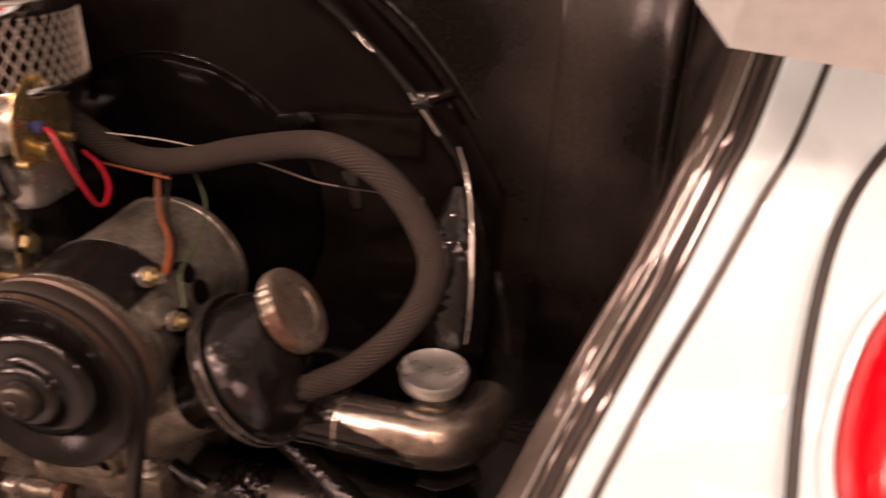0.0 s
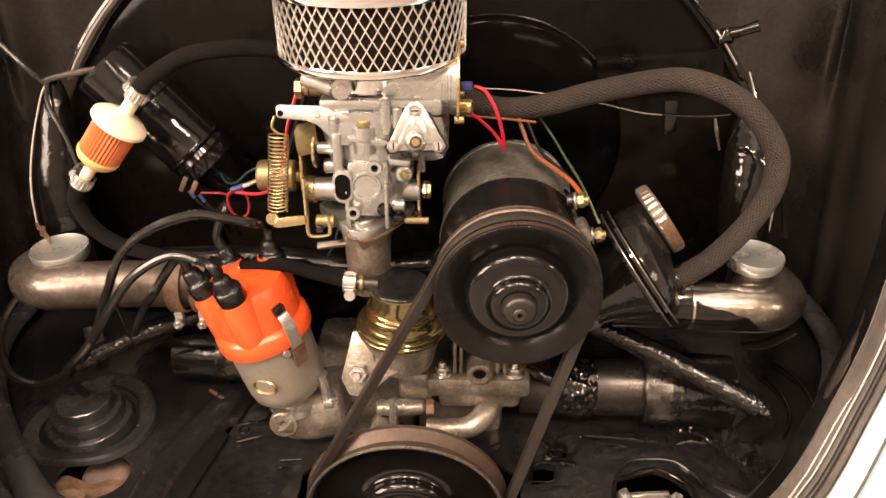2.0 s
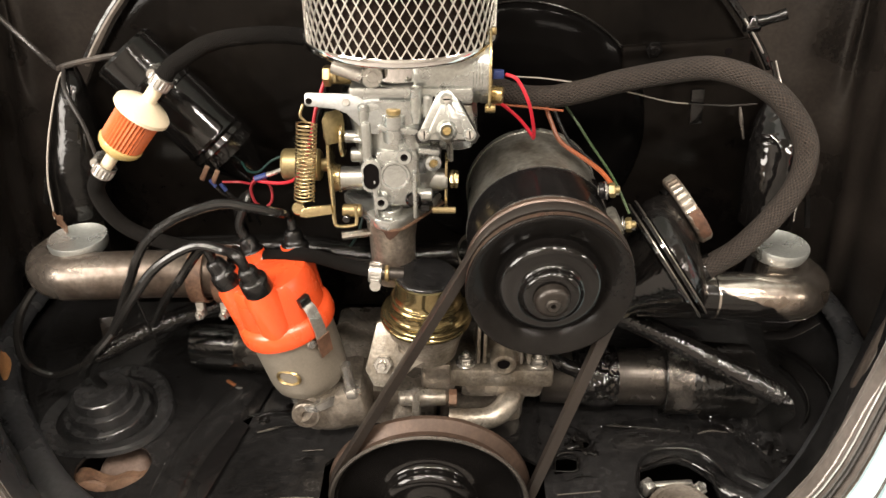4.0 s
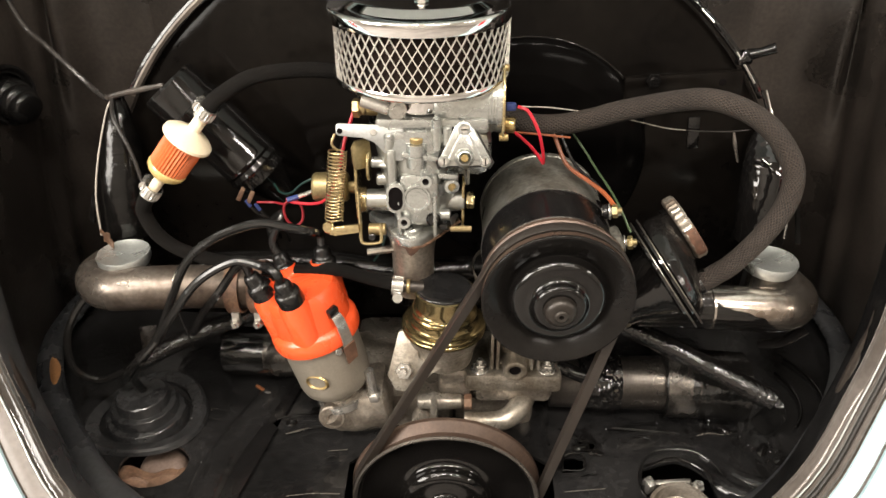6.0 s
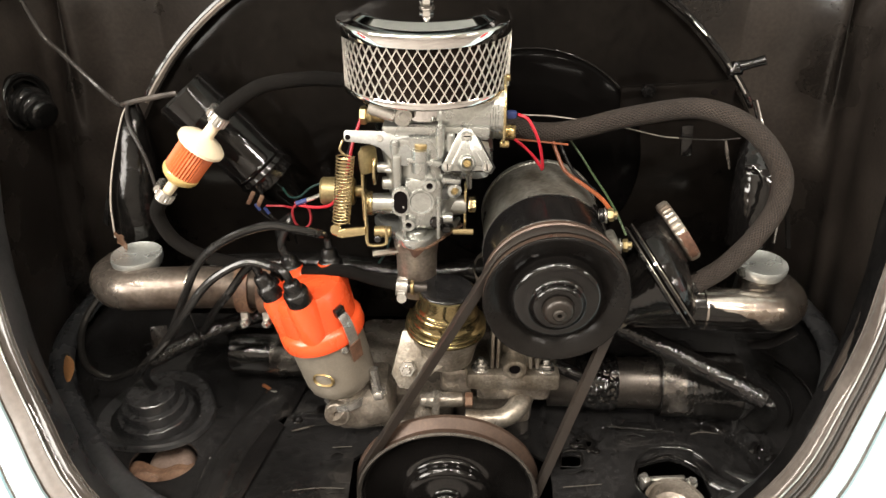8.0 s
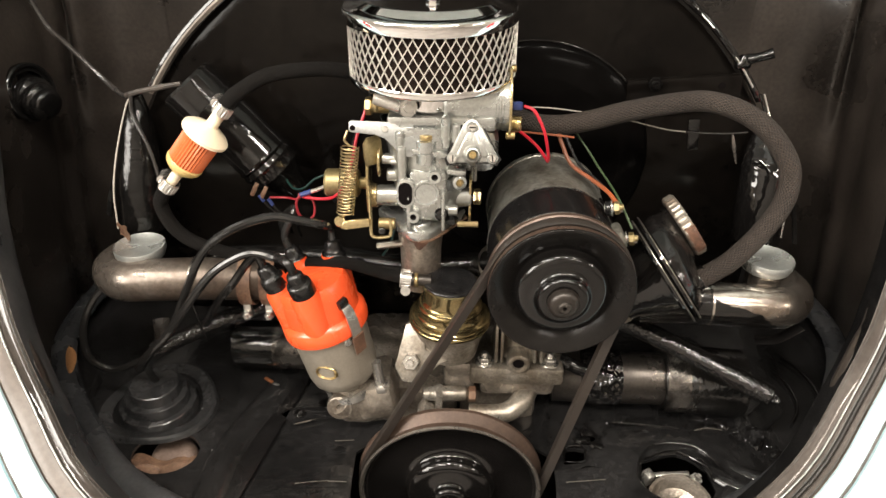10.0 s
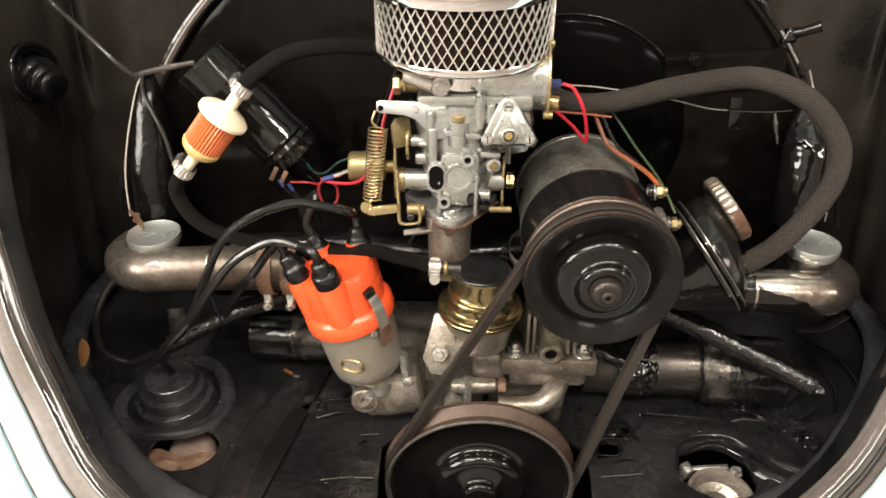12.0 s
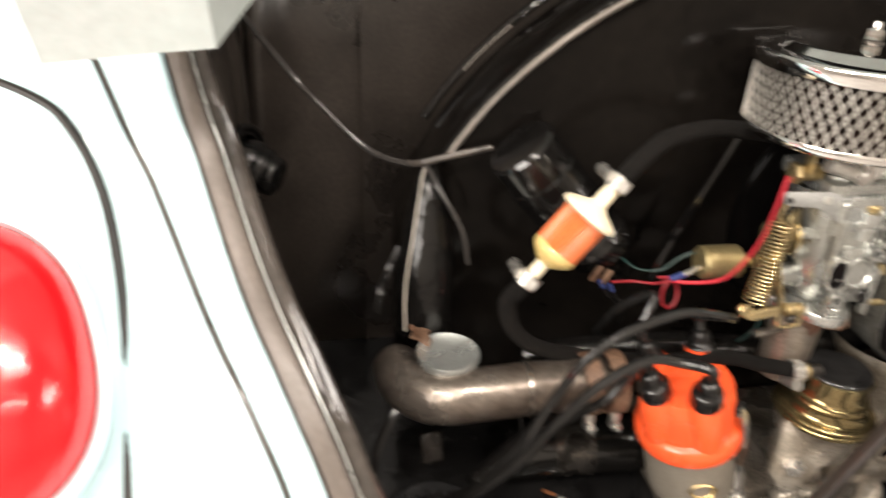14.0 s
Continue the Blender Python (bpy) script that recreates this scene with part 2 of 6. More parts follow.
def braided(name, colour, thread, rounds=24.0):
    """Cloth braid: two sets of crossing threads that run round the hose."""
    m = material(name, colour, 0.8, 0, 0.35, 30, 12, 0.0)
    N, L = m.node_tree.nodes, m.node_tree.links
    uv, sep = N.new("ShaderNodeUVMap"), N.new("ShaderNodeSeparateXYZ")
    L.new(uv.outputs["UV"], sep.inputs["Vector"])

    def maths(op, a, b=None):
        n = N.new("ShaderNodeMath")
        n.operation = op
        for k, v in enumerate((a, b)):
            if v is None:
                continue
            if isinstance(v, (int, float)):
                n.inputs[k].default_value = v
            else:
                L.new(v, n.inputs[k])
        return n.outputs[0]
    along, turn = maths("MULTIPLY", sep.outputs["X"], thread), maths("MULTIPLY", sep.outputs["Y"], rounds)
    pi2 = 2 * math.pi
    one = maths("SINE", maths("MULTIPLY", maths("ADD", turn, along), pi2))
    two = maths("SINE", maths("MULTIPLY", maths("SUBTRACT", turn, along), pi2))
    height = maths("MAXIMUM", one, two)
    bump = N.new("ShaderNodeBump")
    bump.inputs["Strength"].default_value, bump.inputs["Distance"].default_value = 0.8, 0.0007
    L.new(height, bump.inputs["Height"])
    bsdf = N["Principled BSDF"]
    L.new(bump.outputs["Normal"], bsdf.inputs["Normal"])
    old = bsdf.inputs["Base Color"].links[0].from_socket
    mul = N.new("ShaderNodeMix")
    mul.data_type, mul.blend_type = "RGBA", "MULTIPLY"
    mul.inputs["Factor"].default_value = 1.0
    tone = N.new("ShaderNodeMapRange")
    tone.inputs["From Min"].default_value, tone.inputs["To Min"].default_value, tone.inputs["To Max"].default_value = -0.4, 0.22, 1.25
    L.new(height, tone.inputs["Value"])
    L.new(old, mul.inputs["A"]), L.new(tone.outputs["Result"], mul.inputs["B"])
    L.new(mul.outputs["Result"], bsdf.inputs["Base Color"])
    return m


M["braid"] = braided("braided_hose", (0.026, 0.0175, 0.0120), 210.0, 20.0)

M["cloth"] = braided("dark_cloth_hose", (0.0072, 0.0060, 0.0050), 420.0)

for name, level in (("pulley_dust", 0.16), ("pulley", 0.42), ("bulge_black", 0.025), ("rod_paint", 0.6), ("duct_black", 0.3), ("dark_void", 0.0), ("foam", 0.05), ("cloth", 0.15)):
    M[name].node_tree.nodes["Principled BSDF"].inputs["Specular IOR Level"].default_value = level
M["shroud_black"].node_tree.nodes["Principled BSDF"].inputs["Specular IOR Level"].default_value = 0.07


# ---- shape helpers ----
def finish(name, bm, mat, base, angle=35):
    bmesh.ops.recalc_face_normals(bm, faces=bm.faces)
    bmesh.ops.translate(bm, verts=bm.verts, vec=-Vector(base))
    me = bpy.data.meshes.new(name)
    bm.to_mesh(me)
    bm.free()
    me.materials.append(mat)
    me.polygons.foreach_set("use_smooth", [True] * len(me.polygons))
    me.set_sharp_from_angle(angle=radians(angle))
    return new(name, me)


def thing(name, base, label, category, group=""):
    ob = new(name)
    ob.empty_display_size = 0.02
    ob.location = base
    return tagged(ob, label, category, group)


def part(name, bm, mat, parent, label="", angle=35):
    """One mesh under a thing or a part; its points are given in the world."""
    base, up = Vector((0, 0, 0)), parent
    while up:
        base += up.location
        up = up.parent
    ob = finish(name, bm, mat, base, angle)
    ob.parent = parent
    return tagged(ob, label)


def single(name, bm, mat, base, label, category, group="", kind="", angle=35):
    ob = finish(name, bm, mat, base, angle)
    ob.location = base
    return tagged(ob, label, category, group, kind)


def frame_of(axis):
    axis = Vector(axis).normalized()
    side = axis.cross(Vector((0, 0, 1)) if abs(axis.z) < 0.95 else Vector((0, 1, 0))).normalized()
    return side, axis.cross(side), axis


def lathe(profile, origin, axis, seg=40, bm=None, wobble=None):
    """Turns (radius, height) pairs round an axis; ends on radius 0 are closed."""
    bm = bm or bmesh.new()
    u, v, w = frame_of(axis)
    o = Vector(origin)
    rings = []
    for r, h in profile:
        if r <= 1e-6:
            rings.append([bm.verts.new(o + w * h)])
            continue
        ring = []
        for k in range(seg):
            a = 2 * math.pi * k / seg
            rr = r * (wobble(a, h) if wobble else 1)
            ring.append(bm.verts.new(o + w * h + (u * math.cos(a) + v * math.sin(a)) * rr))
        rings.append(ring)
    for a, b in zip(rings, rings[1:]):
        for k in range(seg):
            q = (k + 1) % seg
            if len(a) == 1 and len(b) == 1:
                continue
            if len(a) == 1:
                bm.faces.new((a[0], b[k], b[q]))
            elif len(b) == 1:
                bm.faces.new((a[k], a[q], b[0]))
            else:
                bm.faces.new((a[k], a[q], b[q], b[k]))
    return bm


def disc(r, h0, h1, origin, axis, seg=32, edge=0.0008, bm=None):
    """A solid cylinder with softened rims."""
    e = min(edge, abs(h1 - h0) / 3, r / 3)
    return lathe([(0, h0), (r - e, h0), (r, h0 + e), (r, h1 - e), (r - e, h1), (0, h1)], origin, axis, seg, bm)


def spline(points, steps=8):
    """A smooth line through points (Catmull-Rom)."""
    p = [Vector(q) for q in points]
    p = [p[0] * 2 - p[1]] + p + [p[-1] * 2 - p[-2]]
    out = []
    for i in range(1, len(p) - 2):
        for k in range(steps):
            t = k / steps
            a, b, c, d = p[i - 1], p[i], p[i + 1], p[i + 2]
            out.append(0.5 * (2 * b + (c - a) * t + (2 * a - 5 * b + 4 * c - d) * t * t + (3 * b - a - 3 * c + d) * t ** 3))
    out.append(p[-2])
    return out


def tube(points, radius, seg=12, steps=8, bm=None, smooth=True, flat=None):
    """A round bar or hose along a line; radius may be a list along it; flat: (width, height) scale."""
    bm = bm or bmesh.new()
    line = spline(points, steps) if smooth else [Vector(p) for p in points]
    n = len(line)
    tang = [(line[min(i + 1, n - 1)] - line[max(i - 1, 0)]).normalized() for i in range(n)]
    u = tang[0].cross(Vector((0, 0, 1)) if abs(tang[0].z) < 0.9 else Vector((0, 1, 0))).normalized()
    rings = []
    for i, p in enumerate(line):
        u = (u - tang[i] * u.dot(tang[i])).normalized()
        v = tang[i].cross(u)
        if isinstance(radius, (list, tuple)):
            f = i / (n - 1) * (len(radius) - 1)
            k = min(int(f), len(radius) - 2)
            r = radius[k] + (radius[k + 1] - radius[k]) * (f - k)
        else:
            r = radius
        fa, fb = flat or (1, 1)
        rings.append([bm.verts.new(p + (u * fa * math.cos(2 * math.pi * k / seg) + v * fb * math.sin(2 * math.pi * k / seg)) * r) for k in range(seg)])
    lay = bm.loops.layers.uv.verify()
    run = [0.0]
    for p, q in zip(line, line[1:]):
        run.append(run[-1] + (q - p).length)
    for i, (a, b) in enumerate(zip(rings, rings[1:])):
        for k in range(seg):
            q = (k + 1) % seg
            f = bm.faces.new((a[k], a[q], b[q], b[k]))
            for loop, where in zip(f.loops, ((run[i], k / seg), (run[i], (k + 1) / seg), (run[i + 1], (k + 1) / seg), (run[i + 1], k / seg))):
                loop[lay].uv = where
    bm.faces.new(rings[0][::-1])
    bm.faces.new(rings[-1])
    return bm


def block(centre, size, turn=(0, 0, 0), bevel=0.002, bm=None, segs=2):
    """A box with rounded edges, turned by degrees."""
    one = bmesh.new()
    bmesh.ops.create_cube(one, size=1.0)
    bmesh.ops.scale(one, verts=one.verts, vec=size)
    if bevel:
        bmesh.ops.bevel(one, geom=one.edges[:], offset=min(bevel, min(size) * 0.45), segments=segs, profile=0.5, affect="EDGES")
    return merge(bm, one, pose(*centre, *turn))


def merge(bm, one, matrix=None):
    if matrix is not None:
        bmesh.ops.transform(one, matrix=matrix, verts=one.verts)
    if bm is None:
        return one
    me = bpy.data.meshes.new("piece")
    one.to_mesh(me)
    one.free()
    bm.from_mesh(me)
    bpy.data.meshes.remove(me)
    return bm


def plate(outline, thick, matrix, bevel=0.0008, bm=None):
    """A flat plate from a 2D outline, its back in the matrix's xy plane."""
    one = bmesh.new()
    low = [one.verts.new((x, y, 0)) for x, y in outline]
    one.faces.new(low)
    got = bmesh.ops.extrude_face_region(one, geom=one.faces[:])
    bmesh.ops.translate(one, verts=[g for g in got["geom"] if isinstance(g, bmesh.types.BMVert)], vec=(0, 0, thick))
    bmesh.ops.recalc_face_normals(one, faces=one.faces)
    if bevel:
        sharp = [e for e in one.edges if e.calc_face_angle(0) > 0.6]
        bmesh.ops.bevel(one, geom=sharp, offset=bevel, segments=2, profile=0.5, affect="EDGES")
    return merge(bm, one, matrix)


def axes_at(origin, right, up):
    """A pose whose x is right and whose z is square to right and up."""
    x = Vector(right).normalized()
    z = x.cross(Vector(up)).normalized()
    y = z.cross(x)
    m = Matrix((x, y, z)).transposed().to_4x4()
    m.translation = origin
    return m


def sheet(rows, thick=0.0, bm=None):
    """A skin through rows of points; thick gives it a back."""
    one = bmesh.new()
    grid = [[one.verts.new(p) for p in row] for row in rows]
    for a, b in zip(grid, grid[1:]):
        for k in range(len(a) - 1):
            one.faces.new((a[k], a[k + 1], b[k + 1], b[k]))
    if thick:
        bmesh.ops.recalc_face_normals(one, faces=one.faces)
        bmesh.ops.solidify(one, geom=one.faces[:], thickness=thick)
    return merge(bm, one)


def loft(rings, seg=36):
    """A skin over rings given as (centre, axis, radius), in order."""
    rows = []
    for centre, axis, r in rings:
        u, v, w = frame_of(axis)
        rows.append([Vector(centre) + (u * math.cos(2 * math.pi * k / seg) + v * math.sin(2 * math.pi * k / seg)) * r for k in range(seg + 1)])
    return sheet(rows)


def wrinkled_tube(points, radius, depth, grain, seg=72, steps=40):
    """A pipe whose thick paint has run into blisters and ridges."""
    line = spline(points, steps)
    tang = (line[-1] - line[0]).normalized()
    u, v, w = frame_of(tang)
    rows = []
    for p in line:
        row = []
        for k in range(seg + 1):
            o = u * math.cos(2 * math.pi * k / seg) + v * math.sin(2 * math.pi * k / seg)
            lump = noise.noise((p + o * radius) * grain) + 0.6 * noise.noise((p + o * radius) * grain * 2.3)
            row.append(p + o * (radius + depth * max(-0.5, lump)))
        rows.append(row)
    return sheet(rows)


def rounded(steps, n=5):
    """A profile of (radius, height) pairs whose inner corners are swept into curves."""
    out = [steps[0]]
    for a, b, c in zip(steps, steps[1:], steps[2:]):
        for i in range(n + 1):
            t = i / n
            p = [(a[k] + b[k]) / 2 * (1 - t) ** 2 + 2 * b[k] * t * (1 - t) + (b[k] + c[k]) / 2 * t * t for k in (0, 1)]
            out.append(tuple(p))
    out.append(steps[-1])
    return out


def shoulder_top(r, h, size, n=6):
    """A rounded crown that closes a turned part at the height h."""
    return [(r - size + size * math.cos(math.pi / 2 * k / n), h - size + size * math.sin(math.pi / 2 * k / n)) for k in range(n + 1)] + [(0, h)]


def hexnut(origin, axis, r=0.006, h=0.005, bm=None, stud=True):
    bm = lathe([(0, 0), (r * 0.92, 0), (r, h * 0.15), (r, h * 0.85), (r * 0.9, h), (0, h)], origin, axis, 6, bm)
    if stud:
        lathe([(0, h * 0.5), (r * 0.5, h * 0.5), (r * 0.5, h * 1.5), (r * 0.4, h * 1.7), (0, h * 1.7)], origin, axis, 12, bm)
    return bm


def lerp(a, b, t):
    return Vector(a) * (1 - t) + Vector(b) * t


# ---- setting: garage ----
for name, centre, size, mat, label, category in (
    ("floor", (0, 0, -0.05), (7.0, 7.0, 0.1), M["concrete"], "plain pale painted garage floor", "floor"),
    ("ceiling", (0, 0, 2.65), (7.0, 7.0, 0.1), M["plaster"], "plain off-white plaster garage ceiling", "ceiling"),
    ("wall_north", (0, 3.55, 1.3), (7.2, 0.1, 2.6), M["plaster"], "plain off-white plaster garage wall", "wall"),
    ("wall_south", (0, -3.55, 1.3), (7.2, 0.1, 2.6), M["plaster"], "plain off-white plaster garage wall", "wall"),
    ("wall_east", (3.55, 0, 1.3), (0.1, 7.0, 2.6), M["plaster"], "plain off-white plaster garage wall", "wall"),
    ("wall_west", (-3.55, 0, 1.3), (0.1, 7.0, 2.6), M["plaster"], "plain off-white plaster garage wall", "wall"),
):
    ob = single(name, block((0, 0, 0), size, bevel=0), mat, (0, 0, 0), label, category, kind="structure")
    ob.location = centre

# ---- the opening of the engine bay ----
# height, half width, depth of the opening's edge from the lid's hinge line down to its foot
EDGE = [(0.95, 0.555, 0.40), (0.90, 0.548, 0.345), (0.84, 0.528, 0.285), (0.774, 0.505, 0.225), (0.742, 0.492, 0.203), (0.709, 0.478, 0.175),
        (0.679, 0.464, 0.147), (0.656, 0.450, 0.120), (0.637, 0.437, 0.096), (0.615, 0.424, 0.073), (0.592, 0.412, 0.054),
        (0.557, 0.396, 0.030), (0.511, 0.368, 0.000), (0.460, 0.318, -0.048), (0.420, 0.240, -0.085), (0.398, 0.130, -0.108), (0.39, 0.0, -0.115)]


def edge_point(row, side):
    z, x, y = row
    skew = 0.018 * side * min(1, max(0, (0.76 - z) / 0.1)) * min(1, x / 0.3)
    return Vector((side * x, y + skew, z))


EDGE_LINE = spline([edge_point(r, -1) for r in EDGE] + [edge_point(r, 1) for r in EDGE[-2::-1]], 4)
OUT_NORMAL = Vector((0, -0.72, 0.69))


def edge_frames():
    n = len(EDGE_LINE)
    for i, p in enumerate(EDGE_LINE):
        t = (EDGE_LINE[min(i + 1, n - 1)] - EDGE_LINE[max(i - 1, 0)]).normalized()
        o = t.cross(OUT_NORMAL).normalized()
        if o.dot(p - Vector((0, 0.25, 0.75))) < 0:
            o = -o
        yield p, o, OUT_NORMAL


def edge_strip(profile, first=0, last=None):
    """A skin along the opening: profile of (outward, proud) pairs."""
    rows = [[p + o * widen(d, p) + n * h for d, h in profile] for p, o, n in list(edge_frames())[first:last]]
    return sheet(rows)


def widen(d, p):
    """The pale lip beside the gutter grows broader towards the top, more so on the car's left."""
    if d < 0.04:
        return d
    rise = max(0.0, p.z - 0.592)
    grow = 0.91 + 1.15 * max(0.0, p.z - 0.64) if p.x > 0 else 1.02 + 0.2 * rise + 9.3 * rise * rise
    return 0.033 + (d - 0.033) * max(0.6, (0.0525 * grow - 0.033) / 0.0195)


def edge_bar(d, h, r, first=0):
    return tube([p + o * d + n * h for p, o, n in list(edge_frames())[first:]], r, 10, smooth=False)


def edge_top():
    """The upper edge of the opening, from side to side."""
    return [Vector((x, 0.40 + 0.03 * (1 - (x / 0.555) ** 2), 0.95 + 0.035 * (1 - (x / 0.555) ** 2))) for x in np.linspace(-0.555, 0.555, 25)]


def on_skin(x, z, proud=0.0):
    """A point of the sloping body skin beside the opening."""
    y = 0.225 + 0.958 * (z - 0.774) + 0.55 * max(0.0, abs(x) - 0.56) ** 2
    return Vector((x, y, z)) + OUT_NORMAL * proud


car = thing("car_body", (0, -0.115, 0.0), "pale blue car body round an open engine bay, seen from behind", "car")
HALF = len(EDGE_LINE) // 2
# Left half takes the seal's grey as painted haze; right half stays black.
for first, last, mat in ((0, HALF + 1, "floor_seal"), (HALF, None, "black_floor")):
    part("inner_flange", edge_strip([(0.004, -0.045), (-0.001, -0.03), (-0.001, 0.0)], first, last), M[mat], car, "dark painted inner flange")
gutter = part("gutter", edge_strip([(-0.001, 0.0), (0.001, 0.0015), (0.0035, 0.001), (0.006, -0.005), (0.030, -0.007), (0.033, -0.002)]), M["seal"], car, "brown dusty lid gutter")
part("gutter_lip", edge_strip([(0.033, -0.02), (0.033, 0.002), (0.0355, 0.004), (0.050, 0.004), (0.0525, 0.002), (0.0525, -0.02)]), M["paint"], car)
# Dark paint on the left half, its paler copy painted for reflections on the right.
for first, last, mat in ((0, HALF + 1, "trim_gloss"), (HALF, None, "trim_lit")):
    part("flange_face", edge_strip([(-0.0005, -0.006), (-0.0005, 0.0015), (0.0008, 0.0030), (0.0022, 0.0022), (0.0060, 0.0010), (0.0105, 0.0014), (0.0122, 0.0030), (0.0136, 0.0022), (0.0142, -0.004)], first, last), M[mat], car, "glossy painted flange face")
part("panel_seam", edge_strip([(0.0515, -0.006), (0.0560, -0.004), (0.0620, -0.004)]), M["seal"], car, "brown panel seam filler")
part("flange_bead", edge_bar(0.0124, 0.0030, 0.0008), M["galv"], car, "bright worn flange bead")
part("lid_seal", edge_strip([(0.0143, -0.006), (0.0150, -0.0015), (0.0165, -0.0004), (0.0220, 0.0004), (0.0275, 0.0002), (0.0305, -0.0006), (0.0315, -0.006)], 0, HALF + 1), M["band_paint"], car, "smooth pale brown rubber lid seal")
# Right seal bars: bright reflected lines painted with the paler copy.
for d, h, r, mat in ((0.0178, -0.0042, 0.0034, "trim_lit"), (0.0236, -0.0050, 0.0022, "welt"), (0.0288, -0.0036, 0.0028, "trim_lit")):
    part("lid_seal", edge_bar(d, h, r, first=HALF), M[mat], car, "glossy brown-grey lid seal" if mat == "trim_lit" else "dark rubber seal lip")
part("upper_gutter", tube(edge_top(), 0.012, 12, smooth=False), M["paint"], car)
WELT = [(0.590, 0.40), (0.572, 0.46), (0.562, 0.52), (0.562, 0.565), (0.567, 0.64), (0.584, 0.709), (0.612, 0.753), (0.642, 0.772), (0.70, 0.786), (0.78, 0.79), (0.88, 0.77)]
for side in (-1, 1):
    rows = []
    for p, o, n in list(edge_frames()):
        if p.x * side < 0.12:
            continue
        near = p + o * (widen(0.0525, p) + 0.0055)
        rows.append([near - n * 0.02, near + n * 0.001] + [lerp(near + o * 0.003 + n * 0.003, Vector((side * (0.62 + 0.3 * k / 6), on_skin(side * (0.62 + 0.3 * k / 6), p.z).y, p.z)), 1.0 if k else 0.3) for k in range(7)])
    part("quarter_panel", sheet(rows), M["paint"], car)
    line = spline([on_skin(side * x, z, 0.002) for x, z in WELT], 6)
    part("fender_welt", tube(line, 0.0042, 10, smooth=False), M["welt"], car, "black fender welt")
    hub = on_skin(side * 0.84, 0.50)
    rows = []
    for p in line:
        row = []
        for k in range(15):
            a = k / 14
            row.append(lerp(p, hub, a) + OUT_NORMAL * (0.002 + 0.13 * math.sin(a * math.pi / 2)))
        rows.append(row)
    part("fender", sheet(rows), M["paint"], car)


def tail_lamp(side):
    centre = on_skin(side * 0.642, 0.622, 0.056)
    axis = (OUT_NORMAL + Vector((side * -0.25, 0, 0.0))).normalized()
    u, v, w = frame_of(axis)

    def egg(a, h):
        return 1 + 0.38 * abs(math.sin(a)) ** 2
    rim = part("tail_lamp", lathe([(0.074, -0.06), (0.077, 0.002), (0.075, 0.008), (0.070, 0.008), (0.068, 0.002)], centre, axis, 56, wobble=egg), M["paint"], car, "tail lamp with pale painted rim")
    part("lens", lathe([(0.069, 0.002), (0.066, 0.016), (0.052, 0.032), (0.028, 0.041), (0, 0.043)], centre, axis, 56, wobble=egg), M["red_lens"], rim, "red lens")
    part("screw", disc(0.006, 0.03, 0.042, centre + v * -0.05 + u * -0.02 * side, axis, 14), M["chrome"], rim)


tail_lamp(-1)
tail_lamp(1)

lid = thing("decklid", (0, 0.33, 0.98), "pale open decklid raised above the engine bay", "car panel")
rows = []
for i in range(49):
    x = -0.60 + 1.2 * i / 48
    f = min(1, max(0, (abs(x) - 0.435) / 0.055))
    f = f * f * (3 - 2 * f)
    foot = lerp((x, 0.34, 1.0), (x, 0.16, 0.832 - 0.10 * max(0, abs(x) - 0.5)), f)
    rows.append([foot, foot + Vector((0, -0.004, 0.012))] + [lerp(foot, (x, -0.12, 1.48), b) for b in (0.1, 0.3, 0.6, 1.0)])
part("skin", sheet(rows, 0.014), M["lid_paint"], lid)
part("lid_rim", tube([r[0] + Vector((0, -0.003, 0.002)) for r in rows], 0.0045, 8, smooth=False), M["lid_paint"], lid)

# ---- setting: bay walls ----
for side, name in ((-1, "wall_left"), (1, "wall_right")):
    rows = []
    for z, x, y in [edge_point(r, side).zxy for r in EDGE[:13]] + [(0.345, side * 0.368, 0.006)]:
        x, fold, low = abs(x), 0.345 + 0.22 * (z - 0.50), z - 0.014
        line = [(x, y + 0.004, z - 0.004), (x + 0.012, y + 0.03, z - 0.008), (max(0.500, x + 0.016), max(y + 0.055, 0.16), low), (max(0.513, x + 0.014), max(fold - 0.055, y + 0.07), low),
                (max(0.518, x + 0.010), max(fold - 0.016, y + 0.085), low), (max(0.5115, x), max(fold + 0.010, y + 0.10), low), (0.513, max(fold + 0.04, y + 0.12), low), (0.497, max(0.425, y + 0.14), low),
                (0.455, max(0.455, y + 0.15), low), (0.38, max(0.466, y + 0.155), low)]
        rows.append([Vector((side * v.x, v.y, v.z)) for v in spline(line, 5)])
    single(name, sheet(rows, 0.004), M["black_wall"], (0, 0, 0), "dusty black painted inner wall of the engine bay", "bay wall", kind="structure", angle=180)
single("wall_front", block((0, 0.47, 0.70), (1.1, 0.01, 0.8), bevel=0), M["black_wall"], (0, 0, 0), "dusty black bulkhead of the engine bay", "bay wall", kind="structure")
single("bay_roof", block((0, 0.46, 1.02), (1.14, 0.24, 0.01), bevel=0), M["black_wall"], (0, 0, 0), "dusty black upper panel of the engine bay", "bay wall", kind="structure")


def fill(outer, holes, z, thick):
    one = bmesh.new()
    edges = []
    for loop in [outer] + holes:
        vs = [one.verts.new((x, y, z)) for x, y in loop]
        edges += [one.edges.new((a, b)) for a, b in zip(vs, vs[1:] + vs[:1])]
    bmesh.ops.triangle_fill(one, edges=edges, use_beauty=True)
    bmesh.ops.recalc_face_normals(one, faces=one.faces)
    if one.faces and sum(f.normal.z for f in one.faces) < 0:
        bmesh.ops.reverse_faces(one, faces=one.faces)
    bmesh.ops.solidify(one, geom=one.faces[:], thickness=thick)
    return one


